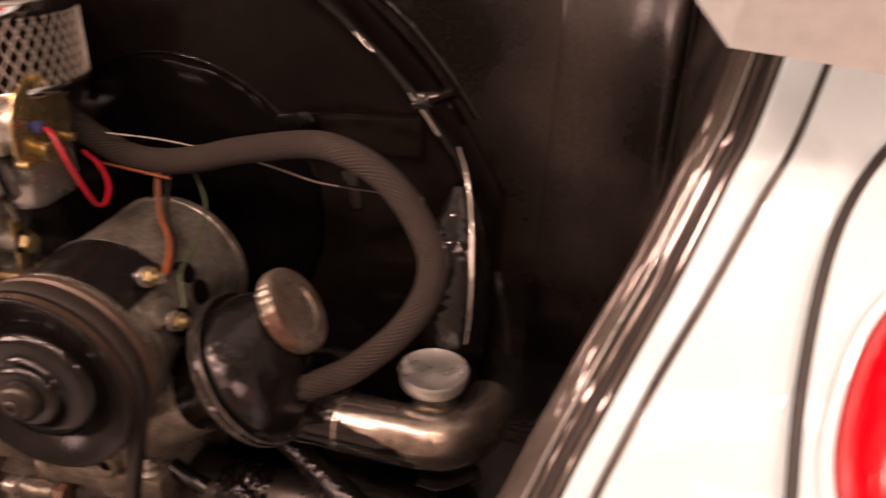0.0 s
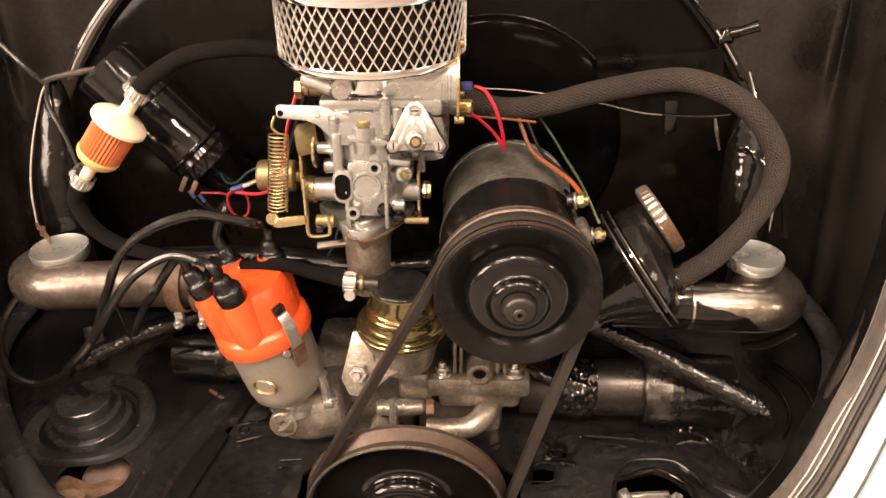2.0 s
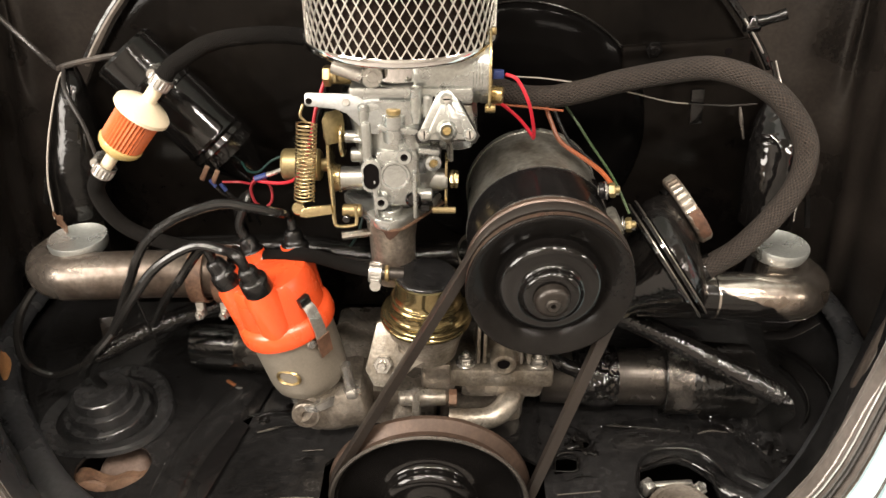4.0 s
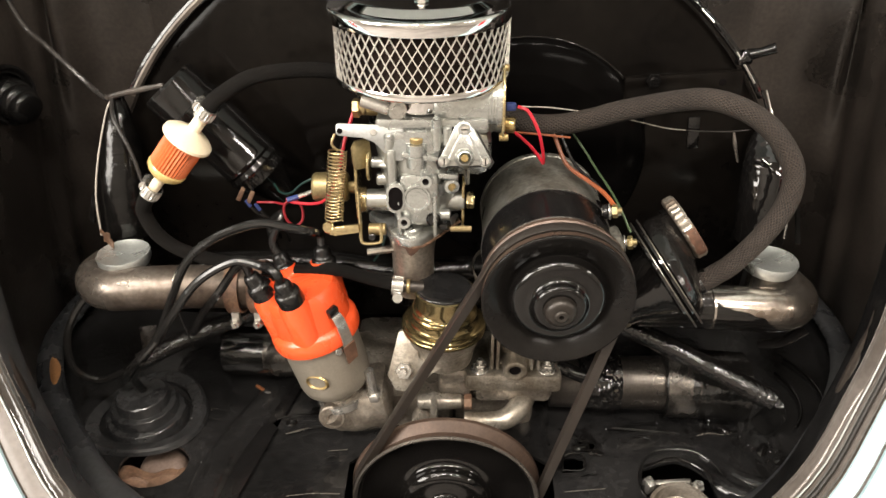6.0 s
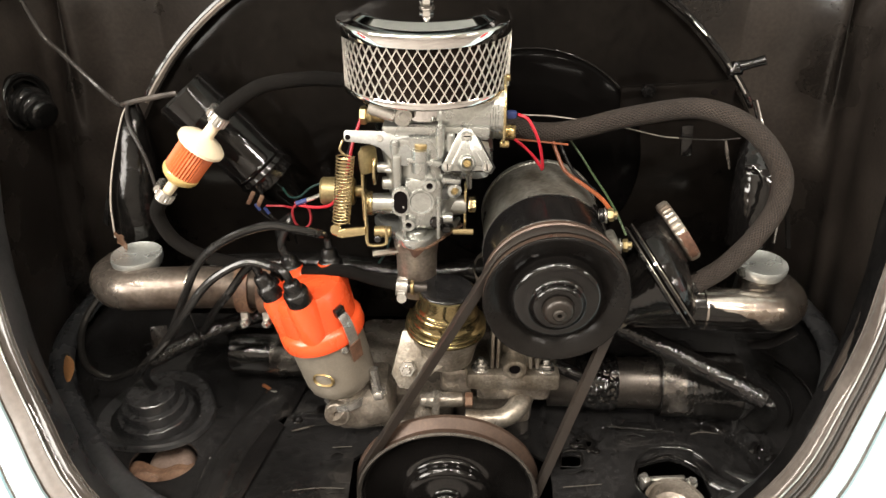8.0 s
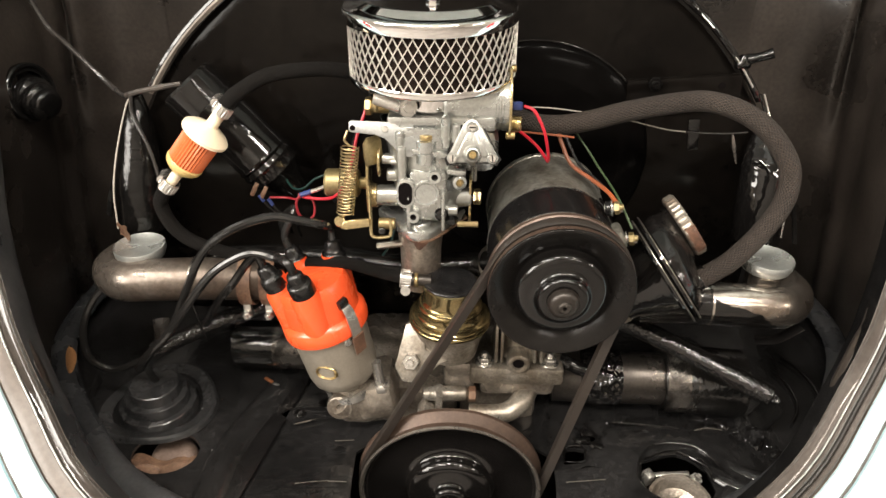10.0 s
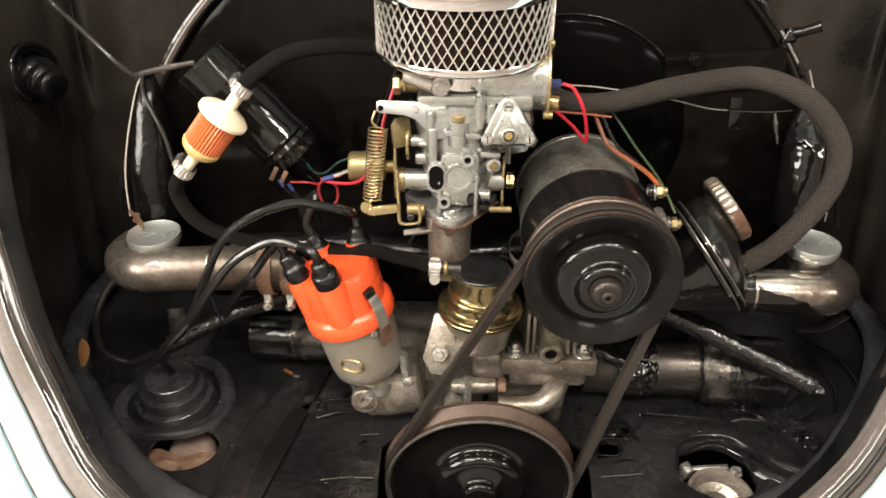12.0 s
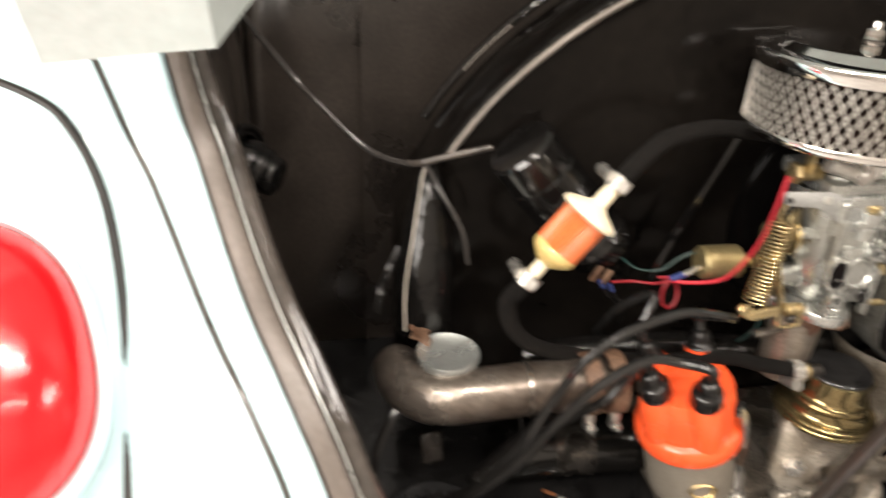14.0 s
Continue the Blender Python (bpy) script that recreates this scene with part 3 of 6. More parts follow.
def ring(cx, cy, rx, ry, n=28, jag=0.0, seed=1, turn=0.0):
    rnd = random.Random(seed)
    c, s = math.cos(radians(turn)), math.sin(radians(turn))
    out = []
    for k in range(n):
        a = 2 * math.pi * k / n
        f = 1 + jag * (rnd.random() - 0.5)
        x, y = rx * f * math.cos(a), ry * f * math.sin(a)
        out.append((cx + x * c - y * s, cy + x * s + y * c))
    return out


tin = thing("engine_tin", (0, 0.05, 0.37), "glossy black painted engine tinware with worn edges", "engine cover")
half = [(0.0, -0.085), (0.11, -0.08), (0.2, -0.06), (0.29, -0.02), (0.35, 0.02), (0.40, 0.07), (0.45, 0.13), (0.49, 0.2), (0.505, 0.27), (0.50, 0.37), (0.45, 0.455)]
outer = [(-x, y - 0.01) for x, y in half[::-1]] + half[1:]
pulley_gap = [(-0.085, 0.064), (-0.099, 0.050), (-0.099, 0.012), (-0.094, -0.07), (0.106, -0.07), (0.114, 0.012), (0.114, 0.050), (0.094, 0.064)]
NOTCH = [(0.1255, 0.0400), (0.1470, 0.0430), (0.1500, 0.0600), (0.1400, 0.0635), (0.1290, 0.0600)]
TEAR = [(0.1480, 0.0700), (0.1600, 0.0680), (0.1690, 0.0760), (0.1640, 0.0860), (0.1540, 0.0900), (0.1470, 0.0820)]
HOLE_L, HOLE_R = (-0.306, 0.043), (0.240, 0.022)
part("cover_plate", fill(outer, [ring(*HOLE_L, 0.036, 0.030, 30, 0.03), ring(*HOLE_R, 0.0385, 0.0365, 18, 0.14, 3), NOTCH, TEAR, pulley_gap], 0.375, 0.004), M["black_floor"], tin)
for cx, cy, rr, n, turn in ((-0.338, 0.112, 0.56, 15, -20),):
    part("plug_cover", lathe([(0.080 * rr, 0.0), (0.077 * rr, 0.010), (0.075 * rr, 0.011), (0.066 * rr, 0.0115), (0.0635 * rr, 0.023), (0.062 * rr, 0.024), (0.052 * rr, 0.0245), (0.0495 * rr, 0.036), (0.047 * rr, 0.037), (0.03 * rr, 0.036), (0, 0.034)], (cx, cy, 0.376), (0.02, -0.03, 1), n), M["dusty_enamel"], tin, angle=25)
part("plug_collar", lathe([(0.068, 0.0), (0.066, 0.004), (0.063, 0.0055), (0.056, 0.004), (0.050, 0.002)], (-0.338, 0.116, 0.376), (0, 0, 1), 48, wobble=lambda a, h: 1 + 0.06 * math.sin(3 * a)), M["dusty_enamel"], tin)
part("fold", tube([(-0.20, 0.16, 0.376), (-0.235, 0.05, 0.378), (-0.24, -0.04, 0.376)], 0.012, 12, flat=(1.6, 0.6)), M["black_floor"], tin)
rim_line = [(x, y) for x, y in outer if y < 0.4]
bay_seal = single("bay_seal", tube([(x * 0.995, y + 0.004, 0.381 + 0.08 * max(0, abs(x) - 0.36)) for x, y in rim_line], 0.010, 14, 3, flat=(1.5, 0.9)), M["floor_seal"], (0, 0, 0.37), "grey rubber seal round the engine tin", "seal")

# ---- fan shroud ----
shroud = thing("fan_shroud", (0, 0.26, 0.40), "glossy black painted fan shroud with arched top", "fan shroud")
ARC_Z, ARC_R = 0.508, 0.386
a0 = math.asin((0.715 - ARC_Z) / ARC_R)
arch = [(ARC_R * math.cos(a) - 0.003, ARC_Z + ARC_R * math.sin(a)) for a in np.linspace(a0, math.pi - a0, 40)]
outline = [(0.362, 0.42), (0.362, 0.655)] + arch + [(-0.366, 0.655), (-0.366, 0.42)]
part("shroud_shell", plate(outline, 0.10, Matrix(((1, 0, 0, 0), (0, 0, 1, 0.238), (0, 1, 0, 0), (0, 0, 0, 1))), 0.022), M["shroud_black"], shroud)
lip = [Vector((x, 0.236, z)) for x, z in arch]
part("shroud_flange", tube(lip, 0.0035, 8, smooth=False), M["black_gloss"], shroud)
# Pale strip: the reflection along the left flange lip, put into the colour.
worn = []
for k, p in enumerate(lip[25:]):
    r = Vector((p.x + 0.003, 0, p.z - ARC_Z)).normalized()
    wide = 0.0058 + 0.0014 * noise.noise(p * 60) - 0.004 * max(0, (3 - k) / 3)
    worn.append([p - r * 0.0005 + Vector((0, -0.0030, 0)), p - r * 0.0028 + Vector((0, -0.0046, 0)), p - r * wide + Vector((0, -0.0022, 0))])
part("lit_edge", sheet(worn, 0.0012), M["edge_pale"], shroud, "pale strip for light on the flange edge")
back = [Vector((x * 1.012, 0.335, ARC_Z + (z - ARC_Z) * 1.012)) for x, z in arch]
part("rear_flange", tube(back, 0.0042, 8, smooth=False), M["black_gloss"], shroud)
# Thin pale lines continue that painted reflection on the rear flange.
for i, j in ((29, 32), (33, 37)):
    part("lit_edge", tube([p + Vector((0.0, -0.0044, -0.001)) for p in back[i:j]], 0.0008, 6, smooth=False), M["edge_pale"], shroud, "pale strip for light on the flange edge")
# Short steel bits stand in for the highlight on the right flange.
for i, j in ((1, 4), (5, 7), (9, 11)):
    part("lit_edge", tube([p + Vector((0.0, -0.0035, -0.001)) for p in lip[i:j]], 0.0010, 6, smooth=False), M["steel"], shroud, "bright steel bits for the flange highlight")
part("side_flange", tube([(0.322, 0.234, 0.722), (0.350, 0.226, 0.66), (0.360, 0.215, 0.60), (0.360, 0.205, 0.55)], 0.0016, 8), M["black_gloss"], shroud)
# Thin steel bead stands in for the vertical highlight on the glossy duct.
part("duct_highlight", tube([(0.327, 0.236, 0.722), (0.337, 0.229, 0.696), (0.347, 0.200, 0.661), (0.352, 0.178, 0.622), (0.352, 0.168, 0.587)], [0.0008, 0.0013, 0.0015, 0.0013, 0.0009], 8), M["steel"], shroud, "bright steel line for the duct's highlight")
part("paint_drip", lathe([(0.0072, -0.004), (0.0068, 0.002), (0.0042, 0.0040), (0, 0.0046)], (0.297, 0.234, 0.755), (0.2, -1, 0.2), 18, wobble=lambda a, h: 1 + 0.25 * math.sin(3 * a)), M["black_gloss"], shroud, "glossy paint drip")
part("hanging_tab", block((0.250, 0.205, 0.688), (0.012, 0.004, 0.034), (0, -6, 0), 0.001), M["black_gloss"], shroud)
part("fan_bulge", lathe([(0.130, 0.0), (0.1285, 0.004), (0.124, 0.008), (0.098, 0.0165), (0.094, 0.0172), (0, 0.016)], (0.085, 0.239, 0.645), (0, -1, 0), 72), M["bulge_black"], shroud)
part("bulge_bead", tube([(0.085 + 0.130 * math.cos(a), 0.236, 0.645 + 0.130 * math.sin(a)) for a in np.linspace(0.3, 2.7, 30)], 0.0013, 8, smooth=False), M["black_gloss"], shroud)
part("seam_plate", block((0.240, 0.233, 0.724), (0.12, 0.010, 0.034), (0, -4, 0), 0.004), M["shroud_black"], shroud)
part("plate_hole", disc(0.0038, 0, 0.001, (0.278, 0.2285, 0.733), (0, -1, 0), 16), M["dark_void"], shroud)
part("bolt", hexnut((0.207, 0.226, 0.735), (0, -1, 0.1), 0.008, 0.006), M["black_gloss"], shroud)
part("stub", tube([(0.302, 0.240, 0.757), (0.312, 0.235, 0.761), (0.324, 0.230, 0.767)], [0.0062, 0.0046, 0.0054], 14), M["black_gloss"], shroud)

for side in (-1, 1):
    shift, top = (0.010, 0.692) if side > 0 else (0.0, 0.714)
    spine = [Vector(p) for p in ((side * 0.340 - shift, 0.232, top), (side * 0.341 - shift, 0.222, top - 0.02), (side * 0.343 - shift, 0.212, 0.655), (side * 0.346 - shift, 0.204, 0.62), (side * 0.348 - shift, 0.196, 0.572))]
    rows = []
    for k, p in enumerate(spline(spine, 14)):
        t = k / 56
        r = 0.004 + 0.0225 * math.sin(min(1, t * 1.12) * math.pi / 2)
        row = []
        for q in range(49):
            o = Vector((math.cos(q * math.pi / 24), math.sin(q * math.pi / 24), 0))
            dent = 0.0010 * noise.noise((p + o * r) * 40) + (0.0011 * noise.noise((p + o * r) * 210) if side > 0 else 0.0)
            row.append(p + o * (r + dent * min(1, t * 3)))
        rows.append(row)
    part("air_duct", sheet(rows), M["wet_black" if side > 0 else "duct_black"], shroud, angle=180)
part("duct_fold", sheet([[(0.366, 0.206, 0.632), (0.370, 0.208, 0.632)], [(0.3765, 0.200, 0.592), (0.3815, 0.203, 0.592)], [(0.3800, 0.192, 0.566), (0.3862, 0.195, 0.564)]], 0.002), M["black_drip"], shroud)
part("duct_fold", sheet([[(-0.366, 0.212, 0.642), (-0.370, 0.214, 0.642)], [(-0.3815, 0.205, 0.604), (-0.3865, 0.208, 0.606)], [(-0.3855, 0.198, 0.580), (-0.3915, 0.201, 0.583)]], 0.002), M["black_drip"], shroud)
# Bright strip puts the highlight of the black duct edge into the colour.
part("duct_edge", tube([(0.3005, 0.228, 0.679), (0.3035, 0.226, 0.667), (0.3095, 0.224, 0.648)], [0.0012, 0.0022, 0.0012], 8), M["hub_bright"], shroud, "bright strip for the duct edge's highlight")

# ---- generator, stand and belts ----
GX, GZ = 0.099, 0.608
gen = thing("generator", (GX, 0.12, 0.55), "dusty grey steel generator drum with black clamp strap", "generator")
part("drum", lathe([(0, 0.054), (0.030, 0.054), (0.056, 0.056), (0.0608, 0.060), (0.0612, 0.066), (0.0602, 0.067), (0.0612, 0.068), (0.0612, 0.186), (0.0622, 0.187), (0.0622, 0.193), (0.0600, 0.196), (0, 0.196)], (GX, 0, GZ), (0, 1, 0), 64), M["genbody"], gen)


def strap_band(r0, r1, y0, y1, a0_, a1_):
    rows = []
    for k in range(41):
        a = radians(a0_ + (a1_ - a0_) * k / 40)
        c, s = math.cos(a), math.sin(a)
        rows.append([(GX + r * c, y, GZ + r * s) for r, y in ((r0, y0), (r1, y0 + 0.0008), (r1, y1 - 0.0008), (r0, y1))])
    return sheet(rows)


part("strap", strap_band(0.0613, 0.0630, 0.0570, 0.108, 42, 205), M["strap"], gen, "glossy black clamp strap")
part("strap_edge", strap_band(0.0613, 0.0634, 0.0556, 0.0568, 20, 200), M["steel"], gen, "bright worn strap edge")
part("strap_edge", strap_band(0.0613, 0.0635, 0.1082, 0.1090, 42, 205), M["steel"], gen, "bright worn strap edge")
for a, w, rr in ((28, 0.016, 0.0615), (-40, 0.02, 0.0605)):
    c, s = math.cos(radians(a)), math.sin(radians(a))
    part("end_ear", block((GX + rr * c, 0.078, GZ + rr * s), (0.014, 0.024, w), (0, 90 - a - 90, 0), 0.004), M["genbody"], gen)
for a, y, r in ((12, 0.095, 0.011), (-12, 0.085, 0.012), (-34, 0.10, 0.011), (36, 0.124, 0.009), (18, 0.126, 0.010)):
    c, s = math.cos(radians(a)), math.sin(radians(a))
    part("vent_hole", lathe([(0.0, 0.0006), (r - 0.002, 0.0006), (r - 0.001, 0.0016), (r, 0.0)], (GX + 0.0612 * c, y, GZ + 0.0612 * s), (c, 0, s), 20), M["dark_void"], gen, "dark cooling hole")


def shoulder(r, h, size, n=7):
    """A rounded outer shoulder of a turned part, from its flat front to its side."""
    return [(r - size + size * math.sin(math.pi / 2 * k / n), h + size - size * math.cos(math.pi / 2 * k / n)) for k in range(n + 1)]


pul = part("pulley", lathe([(0.0135, 0.0085), (0.0165, 0.0080)] + shoulder(0.0232, 0.0080, 0.0050) + [(0.0238, 0.0150), (0.0262, 0.0172), (0.0300, 0.0170)] + shoulder(0.0408, 0.0176, 0.0070) + [(0.0412, 0.0290), (0.0432, 0.0312)], (GX, 0, GZ), (0, 1, 0), 96), M["pulley"], gen, "black painted belt pulley", angle=50)
part("flange", lathe([(0.0432, 0.0312), (0.0452, 0.0300), (0.0475, 0.0262), (0.0600, 0.0212), (0.0630, 0.0196), (0.0645, 0.0193), (0.0654, 0.0200), (0.0657, 0.0215)], (GX, 0, GZ), (0, 1, 0), 96), M["pulley_dust"], pul, "black painted pulley flange", angle=50)
part("hub", lathe([(0.0055, 0.0010), (0.0062, 0.0)] + shoulder(0.0136, 0.0004, 0.0058) + [(0.0142, 0.0085), (0.0142, 0.0120)], (GX, 0, GZ), (0, 1, 0), 40), M["hub_brown"], pul, "worn grey hub nose")
part("nut", lathe([(0, 0.003), (0.0018, 0.003), (0.0021, -0.0016), (0.0045, -0.0020), (0.0060, -0.0010), (0.0062, 0.0020)], (GX, 0, GZ), (0, 1, 0), 30), M["black_satin"], pul, "dark pulley nut")
part("groove", lathe([(0.0657, 0.0215), (0.0655, 0.0270), (0.059, 0.0325), (0.059, 0.0385), (0.066, 0.0455), (0.0663, 0.049), (0.063, 0.052), (0.02, 0.052)], (GX, 0, GZ), (0, 1, 0), 80), M["groove"], pul, "worn brown belt groove")

CX, CY, CZ, CR = 0.0035, 0.021, 0.346, 0.0975
crank = thing("crank_pulley", (CX, CY, CZ - CR), "black crankshaft pulley with bright rim and brown groove", "pulley")
part("face", lathe([(0, -0.012)] + shoulder(0.018, -0.012, 0.005) + [(0.0185, -0.004), (0.021, -0.002)] + shoulder(0.046, -0.002, 0.009) + [(0.0465, 0.010), (0.049, 0.0125), (0.055, 0.0130), (0.080, 0.0125), (0.0865, 0.0115), (0.0905, 0.008), (0.0925, 0.004)], (CX, CY, CZ), (0, 1, 0), 88), M["pulley"], crank, angle=50)
part("rim", lathe([(0.0925, 0.004), (0.0945, 0.0008), (0.0958, 0.0), (CR - 0.0006, 0.0002), (CR + 0.0002, 0.0022)], (CX, CY, CZ), (0, 1, 0), 80), M["hub_bright"], crank, "bright worn rim")
part("groove", lathe([(CR + 0.0002, 0.0022), (0.0915, 0.009), (0.0915, 0.014), (0.100, 0.0215), (0.1005, 0.025), (0.095, 0.027), (0.03, 0.027)], (CX, CY, CZ), (0, 1, 0), 80), M["groove"], crank, "worn brown belt groove")


def belt():
    ra, rb = 0.0625, 0.0945
    a, b = Vector((GX, 0, GZ)), Vector((CX, 0, CZ))
    d = b - a
    dist, base = d.length, math.atan2(d.z, d.x)
    off = math.acos((ra - rb) / dist)
    pts = []
    th1, th2 = base + off, base - off
    n = 28
    arc_a = np.linspace(th1, th2 + 2 * math.pi, n)
    for th in arc_a:
        pts.append(Vector((GX + ra * math.cos(th), 0.0355, GZ + ra * math.sin(th))))
    arc_b = np.linspace(th2, th1, n)
    for th in arc_b:
        pts.append(Vector((CX + rb * math.cos(th), 0.0335, CZ + rb * math.sin(th))))
    bm = bmesh.new()
    m = len(pts)
    rings = []
    for i, p in enumerate(pts):
        t = (pts[(i + 1) % m] - pts[i - 1]).normalized()
        o = t.cross(Vector((0, 1, 0))).normalized()
        y = Vector((0, 1, 0))
        if o.dot(p - lerp(a, b, 0.5) - Vector((0, 0.0345, 0))) < 0:
            o = -o
        rings.append([bm.verts.new(q) for q in (p + o * 0.0035 - y * 0.0062, p + o * 0.0045 - y * 0.004, p + o * 0.0045 + y * 0.004, p + o * 0.0035 + y * 0.0062, p - o * 0.0045 + y * 0.004, p - o * 0.0045 - y * 0.004)])
    for i in range(m):
        for k in range(6):
            bm.faces.new((rings[i][k], rings[i][(k + 1) % 6], rings[(i + 1) % m][(k + 1) % 6], rings[(i + 1) % m][k]))
    return bm


single("fan_belt", belt(), M["belt"], (0.05, 0.026, 0.25), "worn black rubber fan belt round two pulleys", "belt")

stand = thing("generator_stand", (0.075, 0.13, 0.42), "dull cast alloy generator stand bolted to the crankcase", "bracket")
part("pedestal", sheet([[(x, y, z) for x, y in ring(0.080, 0.135, w, d, 28)] + [(0.080 + w, 0.135, z)] for z, w, d in ((0.466, 0.034, 0.036), (0.48, 0.030, 0.034), (0.505, 0.030, 0.034), (0.535, 0.038, 0.042), (0.56, 0.050, 0.05), (0.572, 0.052, 0.052))]), M["alloy"], stand)
part("foot", block((0.073, 0.125, 0.455), (0.100, 0.078, 0.022), bevel=0.004), M["alloy"], stand)
for k, (x, w) in enumerate(((0.046, 0.006), (0.055, 0.004), (0.0615, 0.003), (0.069, 0.006), (0.078, 0.005), (0.0865, 0.004))):
    part("cast_mark", block((x, 0.0862, 0.4545), (w, 0.0014, 0.0055), bevel=0.0006), M["alloy"], stand)
part("sump_block", block((0.075, 0.133, 0.432), (0.084, 0.070, 0.03), bevel=0.008), M["oily_alloy"], stand)
for x in (0.038, 0.108):
    part("washer", disc(0.0098, 0, 0.002, (x, 0.097, 0.466), (0, 0, 1), 24), M["steel"], stand)
    part("nut", hexnut((x, 0.097, 0.468), (0, 0, 1), 0.0076, 0.007), M["steel"], stand, "steel nut")
part("boss", lathe(rounded([(0.0, 0.004), (0.0062, 0.004), (0.0066, -0.001), (0.0118, -0.001), (0.0125, 0.001), (0.0125, 0.03)], 2), (0.074, 0.086, 0.4725), (0, 1, 0), 28), M["alloy"], stand)
part("boss_bore", disc(0.0062, 0.002, 0.003, (0.074, 0.086, 0.4725), (0, 1, 0), 20), M["dark_void"], stand)
for x in (0.050, 0.056, 0.091, 0.098):
    part("rib", block((x, 0.108, 0.492), (0.0035, 0.030, 0.046), (-8, 0, 0), 0.0012), M["alloy"], stand)

case = thing("crankcase", (0.0, 0.16, 0.36), "oily dull alloy crankcase", "engine block")
part("case_half", block((-0.05, 0.18, 0.385), (0.12, 0.15, 0.07), bevel=0.012), M["oily_alloy"], case)
part("case_half", block((0.055, 0.185, 0.38), (0.09, 0.15, 0.07), bevel=0.012), M["oily_alloy"], case)
part("distributor_mount", block((-0.090, 0.103, 0.420), (0.066, 0.062, 0.046), (0, -12, 0), bevel=0.010), M["oily_alloy"], case)
part("mount_arm", tube([(-0.118, 0.075, 0.425), (-0.100, 0.085, 0.405), (-0.07, 0.10, 0.395)], 0.014, 16), M["oily_alloy"], case)
part("boss", lathe(rounded([(0.004, 0.002), (0.0062, 0.0), (0.0085, 0.001), (0.0135, 0.0), (0.0145, 0.003), (0.0145, 0.03)], 2), (-0.1165, 0.066, 0.4225), (0, 1, -0.15), 24), M["oily_alloy"], case)
part("oil_gallery", lathe(rounded([(0.0, 0.0), (0.008, 0.0), (0.008, 0.014), (0.0105, 0.015), (0.0105, 0.022), (0.0085, 0.023), (0.0085, 0.05), (0.0, 0.05)], 2), (-0.028, 0.088, 0.428), (1, 0, 0.02), 24), M["alloy"], case)
part("hex_plug", disc(0.0085, 0, 0.008, (0.022, 0.088, 0.4285), (1, 0, 0), 6), M["rust"], case)
part("elbow", tube([(0.022, 0.080, 0.410), (0.045, 0.079, 0.4085), (0.066, 0.082, 0.410), (0.082, 0.095, 0.416), (0.095, 0.125, 0.42)], [0.0095, 0.0105, 0.011, 0.012, 0.012], 20), M["alloy"], case)
part("web", block((-0.010, 0.082, 0.412), (0.008, 0.018, 0.05), bevel=0.002), M["alloy"], case)
part("web", block((-0.022, 0.09, 0.405), (0.02, 0.018, 0.02), (0, 30, 0), bevel=0.003), M["oily_alloy"], case)
part("cover_block", block((0.012, 0.12, 0.445), (0.036, 0.05, 0.04), bevel=0.008), M["oily_alloy"], case)
part("side_stub", tube([(0.120, 0.11, 0.462), (0.140, 0.105, 0.455), (0.152, 0.105, 0.449)], 0.0075, 14), M["black_gloss"], case)

single("undertray", block((0, 0, 0), (1.0, 0.62, 0.01), bevel=0), M["dark_void"], (0, 0, 0), "dark oily underside below the engine tin", "undertray", kind="structure").location = (0, 0.15, 0.225)

# ---- carburettor, manifold and air cleaner ----
FX, FY = -0.020, 0.156
cleaner = thing("air_cleaner", (FX, FY, 0.763), "round chrome air cleaner with diamond mesh over dark foam", "air filter")
part("base_plate", lathe([(0.028, -0.0105), (0.070, -0.0100), (0.0775, -0.0090), (0.0788, -0.0080), (0.0793, -0.0068), (0.0796, -0.0028), (0.0790, -0.0016), (0.075, -0.0015)], (FX, FY, 0.7705), (0, 0, 1), 72), M["chrome"], cleaner, "chrome base plate")
part("top_plate", lathe([(0.0770, 0.0000), (0.0788, -0.0002), (0.0793, 0.0006), (0.0796, 0.0092), (0.0794, 0.0103), (0.0787, 0.0111), (0.0776, 0.0115), (0.0760, 0.0117), (0.0690, 0.0122), (0.0670, 0.0127), (0.0590, 0.0162), (0.0570, 0.0168), (0.0550, 0.0169), (0.012, 0.0170), (0, 0.0170)], (FX - 0.0022, FY, 0.814), (0, 0, 1), 96), M["chrome"], cleaner, "chrome top plate", angle=50)
part("foam", lathe([(0.074, 0.0), (0.074, 0.048)], (FX, FY, 0.7675), (0, 0, 1), 64), M["foam"], cleaner, "dark filter foam")
part("wing_nut", hexnut((FX, FY, 0.8330), (0, 0, 1), 0.0062, 0.008), M["chrome"], cleaner)
part("washer", lathe([(0.0075, 0.0), (0.0070, 0.0016), (0.0045, 0.0026), (0, 0.0026)], (FX, FY, 0.8308), (0, 0, 1), 24), M["black_satin"], cleaner)


